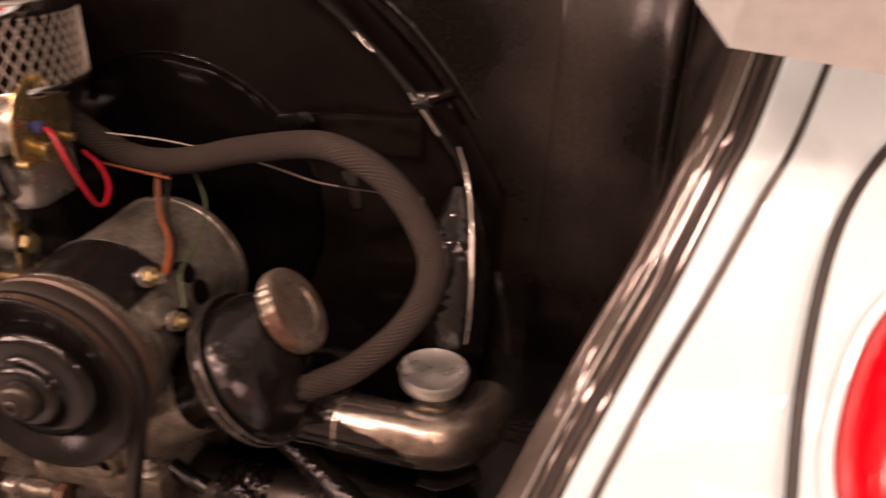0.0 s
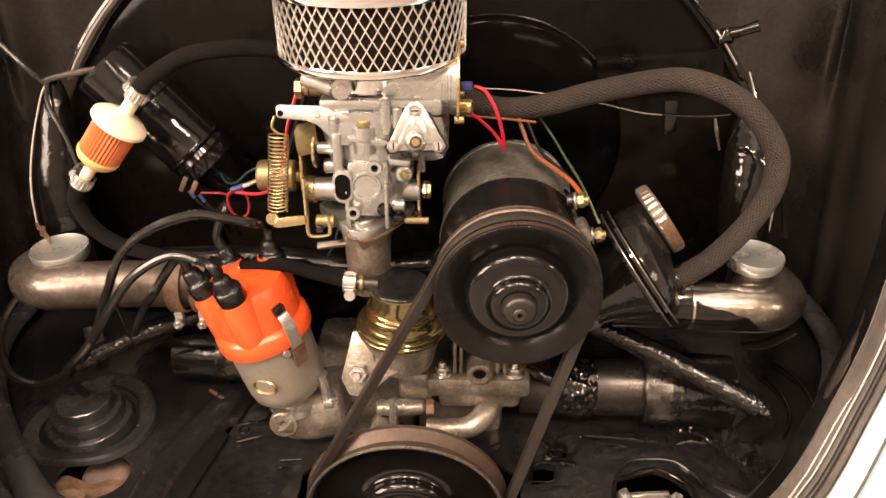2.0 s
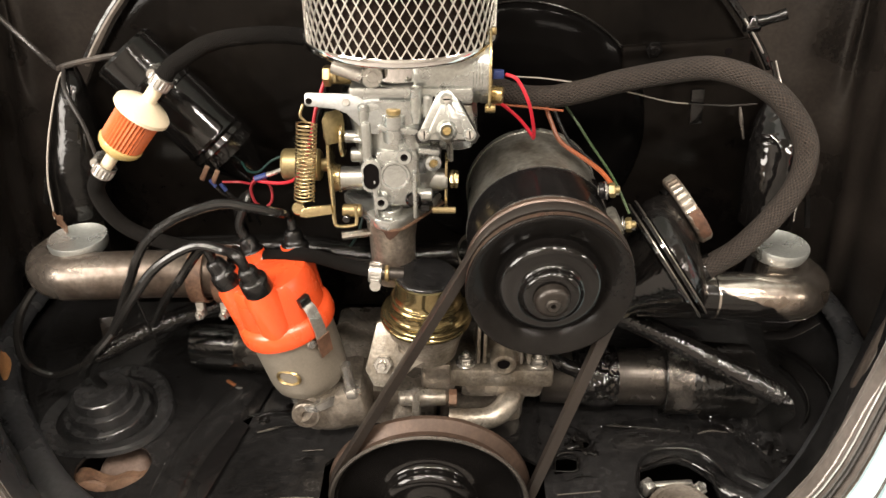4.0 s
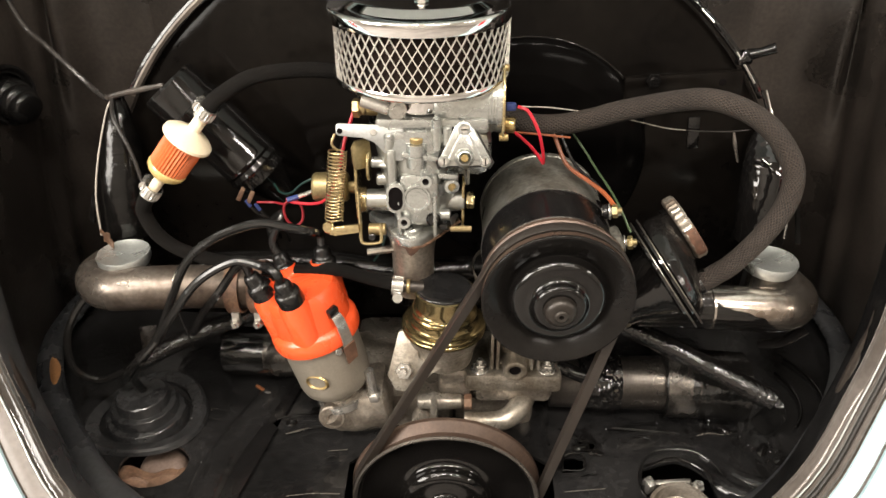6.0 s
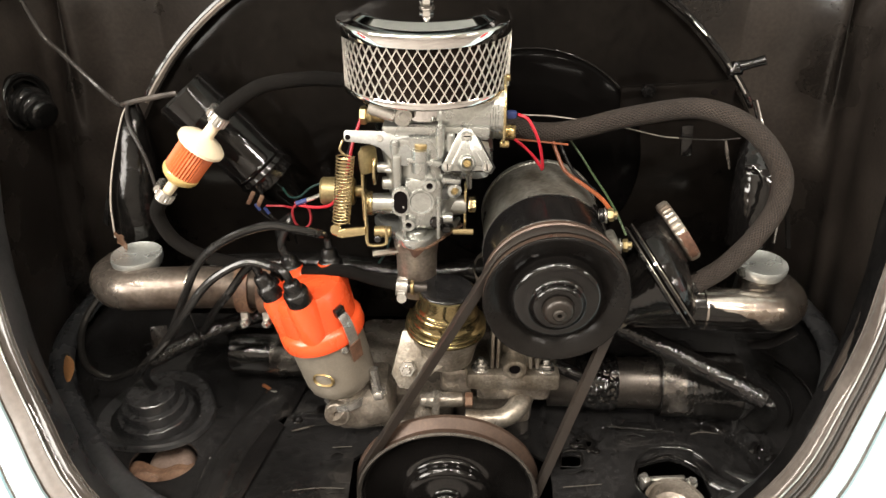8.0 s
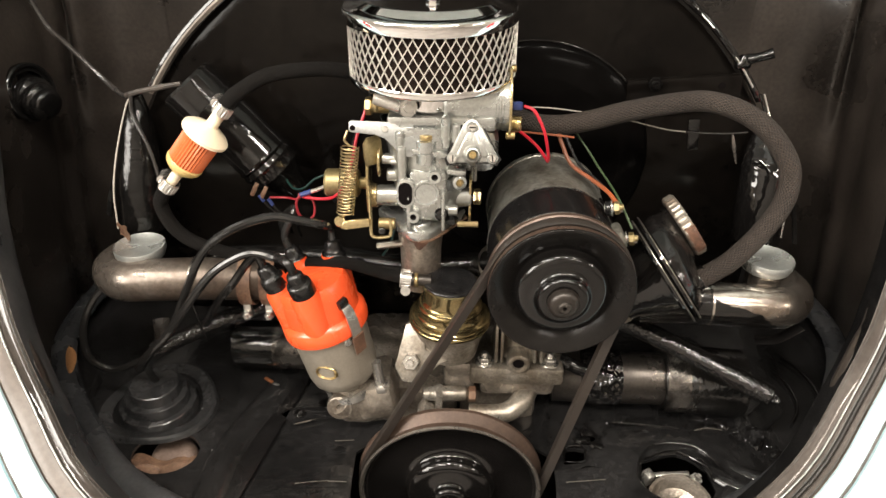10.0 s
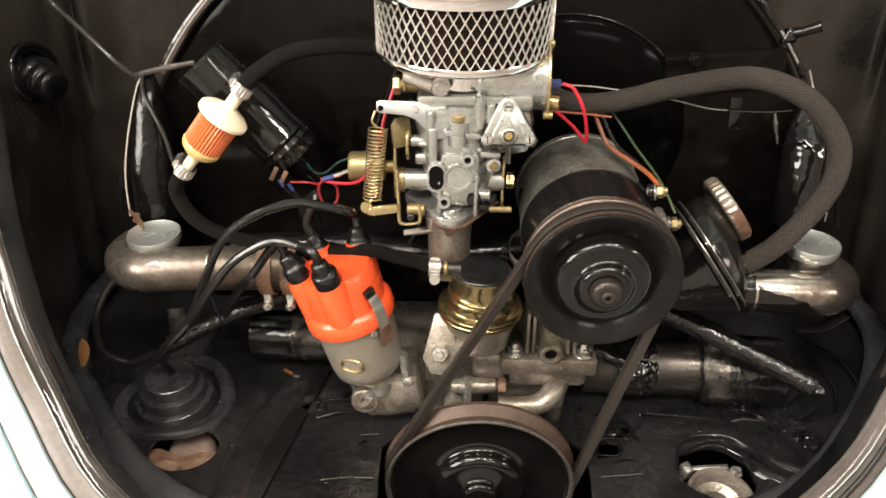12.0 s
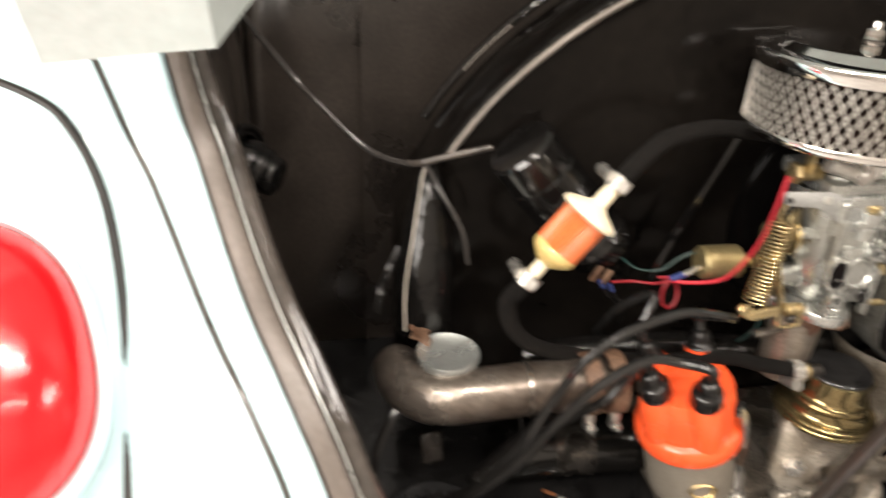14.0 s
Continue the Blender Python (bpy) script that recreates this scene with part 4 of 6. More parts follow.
def diamond_mesh():
    bm = bmesh.new()
    n, r, z0, z1, w = 54, 0.0768, 0.7685, 0.8165, 0.00080
    turns = 3.3 * 2 * math.pi / n
    for sign in (-1, 1):
        for k in range(n):
            prev = None
            for i in range(13):
                t = i / 12
                a = 2 * math.pi * k / n + sign * turns * t
                z = z0 + (z1 - z0) * t
                da = w / r / 2 * 1.2
                rr = r + (0.0003 if sign > 0 else 0)
                cur = [bm.verts.new((FX + rr * math.cos(a + s), FY + rr * math.sin(a + s), z)) for s in (-da, da)]
                inn = [bm.verts.new((FX + (rr - 0.0012) * math.cos(a + s), FY + (rr - 0.0012) * math.sin(a + s), z)) for s in (-da, da)]
                if prev:
                    (a0_, a1_), (b0_, b1_) = prev
                    bm.faces.new((a0_, a1_, cur[1], cur[0]))
                    bm.faces.new((a0_, cur[0], inn[0], b0_))
                    bm.faces.new((a1_, b1_, inn[1], cur[1]))
                prev = (cur, inn)
    return bm


part("mesh", diamond_mesh(), M["mesh_wire"], cleaner, "bright diamond wire mesh")

def coil_spring(a, b, r, turns, wire):
    a, b = Vector(a), Vector(b)
    u, v, w = frame_of(b - a)
    n = turns * 14
    pts = [a + (b - a) * (i / n) + (u * math.cos(2 * math.pi * i / 14) + v * math.sin(2 * math.pi * i / 14)) * r for i in range(n + 1)]
    return tube(pts, wire, 6, smooth=False)


carb = thing("carburettor", (-0.025, 0.12, 0.618), "light grey cast zinc carburettor with brass fittings", "carburettor")
ZN = M["zinc"]
part("throat", lathe([(0.030, -0.034), (0.031, -0.03), (0.0265, -0.026), (0.0265, 0.0), (0.029, 0.002)], (FX - 0.002, 0.138, 0.766), (0, 0, 1), 40), ZN, carb)
part("throat_clamp", lathe(rounded([(0.0270, -0.012), (0.0292, -0.0115), (0.0296, -0.004), (0.0296, 0.005), (0.0292, 0.0095), (0.0270, 0.010)], 3), (FX - 0.002, 0.134, 0.753), (0, 0, 1), 48), M["chrome"], carb, "bright steel clamp band")
part("clamp_screw", tube([(-0.069, 0.101, 0.757), (-0.046, 0.098, 0.750)], 0.0058, 16, smooth=False), M["steel"], carb)
part("clamp_head", lathe([(0.0, 0.006), (0.004, 0.0062), (0.0045, 0.005), (0.0075, 0.005), (0.0085, 0.003), (0.0085, 0.0)], (-0.040, 0.100, 0.749), (0.25, -0.9, 0.2), 20), M["steel"], carb)
part("top_cover", block((-0.010, 0.134, 0.733), (0.098, 0.066, 0.014), bevel=0.004), ZN, carb)
part("top_cover_step", block((-0.014, 0.108, 0.724), (0.066, 0.022, 0.010), bevel=0.003), ZN, carb)
part("choke_housing", lathe([(0, -0.032), (0.024, -0.032), (0.026, -0.028), (0.026, 0.014), (0.0252, 0.0145), (0.0252, 0.0165), (0.026, 0.017), (0.026, 0.0185), (0.0252, 0.019), (0.0252, 0.021), (0.026, 0.0215), (0.026, 0.026), (0, 0.026)], (0.024, 0.130, 0.745), (1, 0, 0), 44), ZN, carb)
part("choke_cover", plate([(-0.030, -0.014), (-0.026, -0.024), (0.0, -0.029), (0.018, -0.024), (0.028, -0.006), (0.028, 0.012), (0.016, 0.025), (0.004, 0.034), (-0.006, 0.034), (-0.022, 0.022), (-0.029, 0.006)], 0.0022, axes_at((0.050, 0.130, 0.745), (0, 1, 0), (0, 0, 1)), 0.0004), M["gold"], carb, "yellow passivated choke cover plate")
part("choke_terminal", block((0.058, 0.117, 0.746), (0.009, 0.006, 0.007), (0, 0, 0), 0.0015), M["blue"], carb, "blue choke terminal")
part("choke_post", disc(0.007, 0.0, 0.012, (0.051, 0.122, 0.728), (1, -0.2, 0), 16), M["brass"], carb)
for y, z in ((0.130, 0.776), (0.106, 0.722), (0.152, 0.728)):
    part("screw", disc(0.0034, -0.002, 0.006, (0.050, y, z), (1, 0, 0), 12), M["brass"], carb)
tri = [(-0.0225, -0.0110), (-0.0205, -0.0162), (-0.014, -0.0150), (0.0, -0.0150), (0.014, -0.0150), (0.0205, -0.0168), (0.0240, -0.0115), (0.0085, 0.0175), (0.0035, 0.0228), (-0.0035, 0.0228), (-0.0085, 0.0175)]
TM = axes_at((0.0175, 0.0955, 0.7160), (1, 0.06, 0), (0, 0.35, 1))
part("diaphragm_gasket", plate([(x * 1.10, y * 1.10) for x, y in tri], 0.0045, TM @ Matrix.Translation((0, 0, -0.0045)), 0), M["rubber"], carb)
part("diaphragm_back", plate([(x * 1.04, y * 1.04) for x, y in tri], 0.012, TM @ Matrix.Translation((0, 0, -0.0165)), 0.001), ZN, carb)
dia = part("diaphragm_cover", plate(tri, 0.0035, TM, 0.0012), ZN, carb)
part("raised_face", plate([(x * 0.62, y * 0.62 - 0.0005) for x, y in tri], 0.0022, TM @ Matrix.Translation((0, 0, 0.003)), 0.0012), ZN, dia)
for x, y in ((-0.0175, -0.0108), (0.0180, -0.0115), (0.0, 0.0160)):
    part("screw_boss", disc(0.0052, 0.002, 0.0055, TM @ Vector((x, y, 0)), TM.col[2].xyz, 18), ZN, dia)
    part("screw", disc(0.0036, 0.005, 0.0068, TM @ Vector((x, y, 0)), TM.col[2].xyz, 18, 0.0012), M["steel"], dia)
    part("screw_slot", plate([(-0.0030, -0.0005), (0.0030, -0.0005), (0.0030, 0.0005), (-0.0030, 0.0005)], 0.0006, TM @ Matrix.Translation((x, y, 0.0065)) @ Matrix.Rotation(x * 90, 4, "Z"), 0), M["dark_void"], dia)
part("boss", lathe([(0.0088, 0.004), (0.0075, 0.008), (0.0060, 0.0105), (0.0052, 0.0108)], TM @ Vector((0, -0.0078, 0)), TM.col[2].xyz, 20), ZN, dia)
part("adjuster", disc(0.0036, 0.008, 0.0112, TM @ Vector((0, -0.0078, 0)), TM.col[2].xyz, 14), M["brass"], dia)
BK = axes_at((-0.059, 0.1000, 0.7195), (1, -0.06, 0), (0, 0.30, 1))
part("bracket", plate([(-0.0330, 0.0045), (-0.0345, 0.0060), (-0.0345, 0.0135), (-0.0325, 0.0150), (0.0050, 0.0148), (0.0125, 0.0102), (0.0235, 0.0118), (0.0262, 0.0090), (0.0272, -0.0020), (0.0262, -0.0125), (0.0235, -0.0155), (0.0150, -0.0155), (-0.0015, 0.0000), (-0.0110, 0.0030)], 0.0026, BK, 0.0006), M["bracket_zinc"], carb)
part("bracket_hole", disc(0.0025, 0.0, 0.0008, BK @ Vector((-0.0310, 0.0085, 0.0024)), BK.col[2].xyz, 12), M["dark_void"], carb)
part("bracket_rivet", disc(0.0030, 0.0, 0.0012, BK @ Vector((-0.0015, 0.0085, 0.0026)), BK.col[2].xyz, 14), M["steel"], carb)
# bowl and body
part("body", sheet([[(x, y, z) for x, y in ring(-0.022, 0.13, w, d, 28)] + [(-0.022 + w, 0.13, z)] for z, w, d in ((0.632, 0.026, 0.024), (0.642, 0.030, 0.028), (0.66, 0.034, 0.033), (0.69, 0.038, 0.036), (0.715, 0.042, 0.036), (0.73, 0.046, 0.034))]), ZN, carb)
part("float_bowl", block((0.010, 0.145, 0.70), (0.066, 0.058, 0.046), bevel=0.012), ZN, carb)
part("front_boss", block((-0.022, 0.101, 0.666), (0.036, 0.020, 0.052), bevel=0.006), ZN, carb)
part("plug", lathe([(0, 0.0028), (0.0095, 0.003), (0.0105, 0.0042), (0.0122, 0.0042), (0.0128, 0.0)], (-0.0235, 0.0915, 0.670), (0, -1, 0.15), 30), ZN, carb)
part("web", block((-0.0455, 0.096, 0.693), (0.008, 0.012, 0.044), bevel=0.003), ZN, carb)
part("web", block((-0.0075, 0.090, 0.653), (0.0035, 0.008, 0.042), bevel=0.0015), ZN, carb)
part("web", block((-0.040, 0.092, 0.650), (0.0045, 0.010, 0.036), bevel=0.002), ZN, carb)
part("web", block((-0.020, 0.094, 0.7085), (0.034, 0.006, 0.006), (0, 8, 0), 0.002), ZN, carb)
part("slot_rim", lathe([(0.0085, 0.0), (0.0080, 0.0035), (0.0064, 0.0042)], (-0.0425, 0.0905, 0.6705), (0, -1, 0.1), 24, wobble=lambda a, h: 1 + 0.75 * abs(math.sin(a)) ** 2), ZN, carb)
part("idle_slot", lathe([(0, 0.0025), (0.0058, 0.003), (0.0062, 0.004)], (-0.0425, 0.0905, 0.6705), (0, -1, 0.1), 24, wobble=lambda a, h: 1 + 0.8 * abs(math.sin(a)) ** 2), M["dark_void"], carb, "dark idle screw slot")
for x, z in ((-0.0155, 0.6865), (-0.0355, 0.6455)):
    part("port", lathe([(0.0026, 0.004), (0.0030, 0.0085), (0.0056, 0.0085), (0.0062, 0.007), (0.0062, -0.006)], (x, 0.094, z), (0, -1, 0.2), 20), ZN, carb)
    part("port_core", disc(0.0029, 0.003, 0.0058, (x, 0.094, z), (0, -1, 0.2), 14), M["dark_void"], carb)
part("port_screw", lathe([(0, 0.004), (0.0034, 0.004), (0.0040, 0.006), (0.0066, 0.005), (0.0070, 0.0)], (0.0065, 0.099, 0.679), (0.2, -1, 0.1), 18), ZN, carb)
part("port_jet", disc(0.0034, 0.003, 0.0055, (0.0065, 0.099, 0.679), (0.2, -1, 0.1), 14), M["brass"], carb)
part("black_cap", disc(0.0066, 0, 0.006, (-0.0095, 0.0935, 0.6475), (0.1, -1, 0.35), 22, 0.002), M["wet_black"], carb, "glossy black plug")
part("lug", block((0.004, 0.098, 0.690), (0.018, 0.012, 0.006), (0, 6, 0), 0.002), ZN, carb)
for x0, x1, z, y, r in ((-0.012, 0.018, 0.706, 0.104, 0.0065), (-0.01, 0.019, 0.652, 0.122, 0.0100), (-0.08, -0.03, 0.652, 0.122, 0.0105), (-0.066, -0.03, 0.694, 0.114, 0.0050), (-0.062, -0.03, 0.676, 0.118, 0.0062), (-0.01, 0.006, 0.6445, 0.107, 0.0055)):
    part("cast_tube", lathe([(0, 0), (r - 0.001, 0), (r, 0.001), (r, x1 - x0 - 0.001), (r - 0.001, x1 - x0), (0, x1 - x0)], (x0, y, z), (1, 0, 0), 20), ZN, carb)
for x, z0_, z1_, r in ((-0.047, 0.700, 0.728, 0.0048), (-0.006, 0.712, 0.742, 0.0046), (0.003, 0.715, 0.735, 0.004)):
    part("top_boss", disc(r, 0, z1_ - z0_, (x, 0.0985, z0_), (0, 0, 1), 16, 0.0015), ZN, carb)
part("top_boss", lathe([(0.0095, -0.022), (0.0095, -0.011), (0.0086, -0.0105), (0.0086, -0.0095), (0.0098, -0.009), (0.0095, 0.0), (0, 0)], (-0.0235, 0.098, 0.720), (0, 0, 1), 22), ZN, carb)
part("top_screw", disc(0.0062, 0, 0.005, (-0.0235, 0.098, 0.720), (0, 0, 1), 20), M["brass"], carb)
flange = [(-0.044, 0.006), (-0.036, 0.022), (0.0, 0.028), (0.036, 0.022), (0.044, 0.006), (0.017, -0.034), (0.010, -0.042), (0.0, -0.045), (-0.010, -0.042), (-0.017, -0.034)]
part("base_flange", plate(flange, 0.010, pose(-0.030, 0.128, 0.6215), 0.002), ZN, carb)
part("flange_step", disc(0.011, 0, 0.006, (-0.030, 0.100, 0.631), (0, 0, 1), 24), ZN, carb)
part("nut", hexnut((0.000, 0.106, 0.6315), (0, 0, 1), 0.0068, 0.006), M["black_gloss"], carb)
# throttle shaft and levers
SZ = 0.652
part("throttle_lever", plate([(-0.014, -0.020), (0.012, -0.022), (0.016, 0.0), (0.018, 0.030), (0.006, 0.044), (-0.010, 0.040), (-0.016, 0.01)], 0.0025, axes_at((-0.081, 0.120, SZ + 0.008), (0, 1, 0), (0, 0, 1)), 0.0006), M["gold"], carb, "yellow passivated throttle lever")
part("lever_boss", disc(0.0125, 0, 0.008, (-0.080, 0.122, SZ), (1, 0, 0), 24), M["gold"], carb)
part("cam", disc(0.016, 0, 0.003, (-0.070, 0.120, 0.690), (1, 0, 0), 24), M["gold"], carb)
part("lever_foot", plate([(-0.016, -0.005), (-0.012, 0.002), (-0.004, 0.003), (0.012, 0.004), (0.013, -0.004), (0.004, -0.005), (-0.010, -0.0065)], 0.004, axes_at((-0.090, 0.0945, 0.6365), (1, 0, 0.05), (0, 0.2, 1)), 0.001), M["gold"], carb, "yellow passivated lever arm")
part("foot_ball", disc(0.0055, 0, 0.006, (-0.106, 0.0975, 0.6365), (0, -1, 0.2), 20), M["gold"], carb)
part("lever_link", tube([(-0.0785, 0.108, 0.668), (-0.0775, 0.100, 0.650), (-0.0765, 0.095, 0.640)], 0.003, 10, flat=(0.6, 1.6)), M["gold"], carb)
part("lever_stirrup", tube([(-0.0765, 0.095, 0.640), (-0.0765, 0.0925, 0.627), (-0.0735, 0.092, 0.6215), (-0.060, 0.092, 0.6225), (-0.0575, 0.0925, 0.628), (-0.058, 0.095, 0.640)], 0.0017, 8, 5), M["gold"], carb)
part("stirrup_screw", disc(0.0055, 0, 0.016, (-0.0695, 0.098, 0.6335), (1, 0, 0), 16), M["brass"], carb)
part("stirrup_pin", disc(0.0035, 0, 0.004, (-0.066, 0.0935, 0.629), (0, -1, 0), 12), M["strap"], carb)
part("shaft_nut", hexnut((0.0205, 0.122, SZ), (1, 0, 0), 0.0078, 0.0075, stud=False), M["gold"], carb)
part("shaft_lever", plate([(-0.006, -0.026), (0.005, -0.027), (0.008, 0.0), (0.006, 0.022), (0.0, 0.028), (-0.006, 0.020)], 0.0025, axes_at((0.0165, 0.120, SZ - 0.002), (0, 1, 0), (0, 0, 1)), 0.0006), M["gold"], carb)
part("shaft_screw", tube([(0.006, 0.108, 0.629), (0.026, 0.108, 0.629)], 0.0030, 10, smooth=False), M["gold"], carb)
part("link_rod", tube([(0.021, 0.118, 0.672), (0.020, 0.112, 0.690), (0.017, 0.104, 0.706)], 0.0028, 10), M["steel"], carb)
part("fast_idle_cam", plate([(-0.0085, -0.0125), (0.0060, -0.0130), (0.0090, -0.0060), (0.0092, 0.0095), (0.0055, 0.0135), (-0.0050, 0.0135), (-0.0092, 0.0080), (-0.0098, -0.0060)], 0.0030, axes_at((-0.0745, 0.112, 0.7025), (0.82, 0.57, 0.0), (0, 0.2, 1)), 0.0008), M["dull_gold"], carb, "dull yellow fast idle cam")
part("cam_rod", tube([(-0.0650, 0.114, 0.6925), (-0.045, 0.108, 0.6925)], 0.0030, 12, smooth=False), ZN, carb)
part("pull_solenoid", lathe([(0, -0.024), (0.0125, -0.024), (0.014, -0.022), (0.014, 0.008), (0.0115, 0.010), (0.006, 0.010), (0.006, 0.02)], (-0.102, 0.140, 0.656), (1, 0, 0), 32), M["dull_gold"], carb, "brass idle cut-off valve")
part("side_fitting", tube([(-0.078, 0.122, 0.742), (-0.058, 0.122, 0.742)], 0.0065, 14, smooth=False), M["brass"], carb)
part("side_nut", hexnut((-0.080, 0.122, 0.742), (1, 0, 0), 0.0085, 0.006, stud=False), M["gold"], carb)
part("side_tab", block((-0.070, 0.118, 0.752), (0.003, 0.010, 0.026), bevel=0.001), M["gold"], carb)


spring = part("return_spring", coil_spring((-0.0925, 0.098, 0.712), (-0.1005, 0.094, 0.645), 0.0080, 21, 0.00072), M["gold"], carb, "gold coil return spring")
part("spring_hook", tube([(-0.0925, 0.098, 0.712), (-0.097, 0.098, 0.718), (-0.094, 0.099, 0.727)], 0.0011, 6), M["gold"], spring)
part("spring_hook", tube([(-0.1005, 0.094, 0.645), (-0.104, 0.094, 0.638), (-0.100, 0.092, 0.633)], 0.0011, 6), M["gold"], spring)

manifold = thing("intake_manifold", (-0.032, 0.13, 0.56), "dull steel intake manifold below the carburettor", "manifold")
part("riser", lathe([(0.020, -0.075), (0.021, -0.03), (0.024, -0.006), (0.026, 0.0)], (-0.031, 0.128, 0.622), (0, 0, 1), 32), M["riser"], manifold)
part("runner", tube([(-0.26, 0.17, 0.545), (-0.14, 0.165, 0.553), (-0.031, 0.15, 0.553), (0.14, 0.17, 0.553), (0.26, 0.175, 0.545)], 0.015, 16), M["duct_black"], manifold)
part("flange_gasket", plate([(x * 1.0, y * 1.0) for x, y in flange], 0.002, pose(-0.028, 0.128, 0.6214), 0), M["rust"], manifold)
patch = []
for k in range(7):
    z = 0.6165 - 0.0155 * k / 6
    half = 0.50 * (1 - (k / 6) ** 1.5) + 0.06
    patch.append([(-0.031 + 0.0232 * math.sin(a), 0.128 - 0.0232 * math.cos(a), z + 0.002 * math.sin(a * 9 + k)) for a in np.linspace(-half + 0.05, half + 0.05, 9)])
part("rust_patch", sheet(patch, 0.0006), M["rust_dark"], manifold, "flaking brown rust")
part("vacuum_stub", tube([(-0.075, 0.115, 0.598), (-0.045, 0.12, 0.600)], 0.004, 10, smooth=False), M["pipe"], manifold)

# ---- fuel pump ----
pump = thing("fuel_pump", (0.0, 0.09, 0.46), "yellow passivated fuel pump on a cast alloy base", "fuel pump")
PA = Vector((0.0, 0.098, 0.524))
PD = Vector((0.02, 0.0, 1.0))
part("pump_dome", lathe(rounded([(0.042, -0.002), (0.0425, 0.001), (0.0405, 0.002), (0.0420, 0.0045), (0.0405, 0.007), (0.0355, 0.0075), (0.0335, 0.010), (0.0325, 0.016), (0.0335, 0.0185), (0.0315, 0.0205), (0.0322, 0.0225), (0.0285, 0.0235), (0.0285, 0.041)], 3), PA, PD, 56), M["pump_gold"], pump, "yellow passivated pump dome")
part("cap_bead", lathe([(0.0285, 0.0405), (0.0295, 0.0412), (0.0295, 0.0424), (0.028, 0.0432)], PA, PD, 56), M["pump_gold"], pump)
part("pump_cap", lathe(rounded([(0.0280, 0.0425), (0.0275, 0.0455), (0.022, 0.046), (0.0, 0.0455)], 3), PA, PD, 56), M["black_floor"], pump, "dark oily pump cap")
part("pump_body", lathe([(0.030, -0.04), (0.034, -0.02), (0.040, -0.004), (0.041, 0.0)], PA, PD, 40), M["alloy"], pump)
BM_ = axes_at((-0.028, 0.070, 0.492), (1, -0.1, 0), (0.06, 0.42, 1))
part("pump_foot", plate([(-0.025, -0.016), (-0.019, -0.027), (-0.006, -0.027), (0.004, -0.020), (0.018, -0.006), (0.040, 0.006), (0.042, 0.036), (-0.018, 0.036), (-0.028, -0.012)], 0.012, BM_ @ Matrix.Translation((0, 0, -0.010)), 0.003), M["alloy"], pump)
part("nut", hexnut(BM_ @ Vector((-0.010, -0.003, 0.002)), BM_.col[2].xyz, 0.009, 0.007), M["steel"], pump, "steel nut")
part("bolt_hole", lathe([(0, 0.002), (0.005, 0.0025), (0.006, 0.005), (0.009, 0.005), (0.009, -0.002)], BM_ @ Vector((0.009, 0.014, 0)), BM_.col[2].xyz, 18), M["alloy"], pump)
part("inlet", tube([(-0.045, 0.094, 0.573), (-0.02, 0.096, 0.570)], 0.0062, 12, smooth=False), M["black_satin"], pump)
part("inlet_collar", disc(0.0075, 0, 0.004, (-0.036, 0.0948, 0.5715), (1, 0, 0), 16), M["brass"], pump)

# ---- distributor ----
DA = Vector((-0.1035, 0.094, 0.417))
DK = 1.2
DD = Vector((-0.24, 0.0, 1.0)).normalized()
distr = thing("distributor", DA, "grey cast distributor with glossy orange cap", "distributor")


def up(*pairs):
    return [(r * DK, h * DK) for r, h in pairs]


part("housing", lathe(up((0.012, -0.01), (0.0135, 0.016), (0.018, 0.022), (0.0195, 0.024), (0.0262, 0.028), (0.0298, 0.033), (0.0314, 0.041), (0.0325, 0.080), (0.033, 0.086), (0.0, 0.086)), DA, DD, 56), M["dist"], distr)


def around(angle, r, h):
    """A point round the distributor: 0 degrees points to the car's right, 90 ahead."""
    x = (Vector((1, 0, 0)) - DD * DD.x).normalized()
    y = DD.cross(x)
    return DA + DD * h * DK + (x * math.cos(radians(angle)) + y * math.sin(radians(angle))) * r * DK


BOOTS = [(200, "left"), (272, "front"), (47, "right"), (122, "back")]
cap = part("cap", lathe(up((0.0335, 0.084), (0.0365, 0.085), (0.0372, 0.088), (0.0368, 0.096), (0.0352, 0.0985), (0.0325, 0.1005), (0.032, 0.115), (0.0308, 0.129), (0.0285, 0.133), (0.016, 0.1355), (0, 0.136)), DA, DD, 96), M["orange"], distr, "glossy orange distributor cap")
for a, _ in BOOTS:
    drop = 0.006 * max(0.0, math.sin(radians(a)))
    base_, tip_ = around(a, 0.0235, 0.096), around(a, 0.0268, 0.146 - drop)
    hl = (tip_ - base_).length
    part("tower", lathe([(0.0155, 0), (0.0152, hl * 0.7), (0.0125, hl * 0.8), (0.0105, hl), (0, hl)], base_, tip_ - base_, 24), M["orange"], cap)
CLIP = -38
part("clip", sheet([[around(CLIP + s, r, h) for s in (-7, 7)] for r, h in ((0.0340, 0.1130), (0.0365, 0.1125), (0.0390, 0.107), (0.0398, 0.098), (0.0398, 0.090), (0.0388, 0.084))], 0.0014), M["steel"], distr, "steel spring clip")
part("clip_tail", sheet([[around(CLIP + s, r, h) for s in (-9, 9)] for r, h in ((0.0388, 0.084), (0.0372, 0.075), (0.0358, 0.066))], 0.0014), M["rust_dark"], distr, "tarnished brown clip tail")
part("clip_notch", block(around(CLIP, 0.0335, 0.115), (0.011, 0.006, 0.010), (0, -13, CLIP + 90), 0.001), M["strap"], distr)
part("clip_eye", disc(0.0045, 0, 0.003, around(CLIP - 13, 0.0325, 0.080), around(CLIP - 12, 1, 0) - around(CLIP - 12, 0, 0), 14), M["steel"], distr)
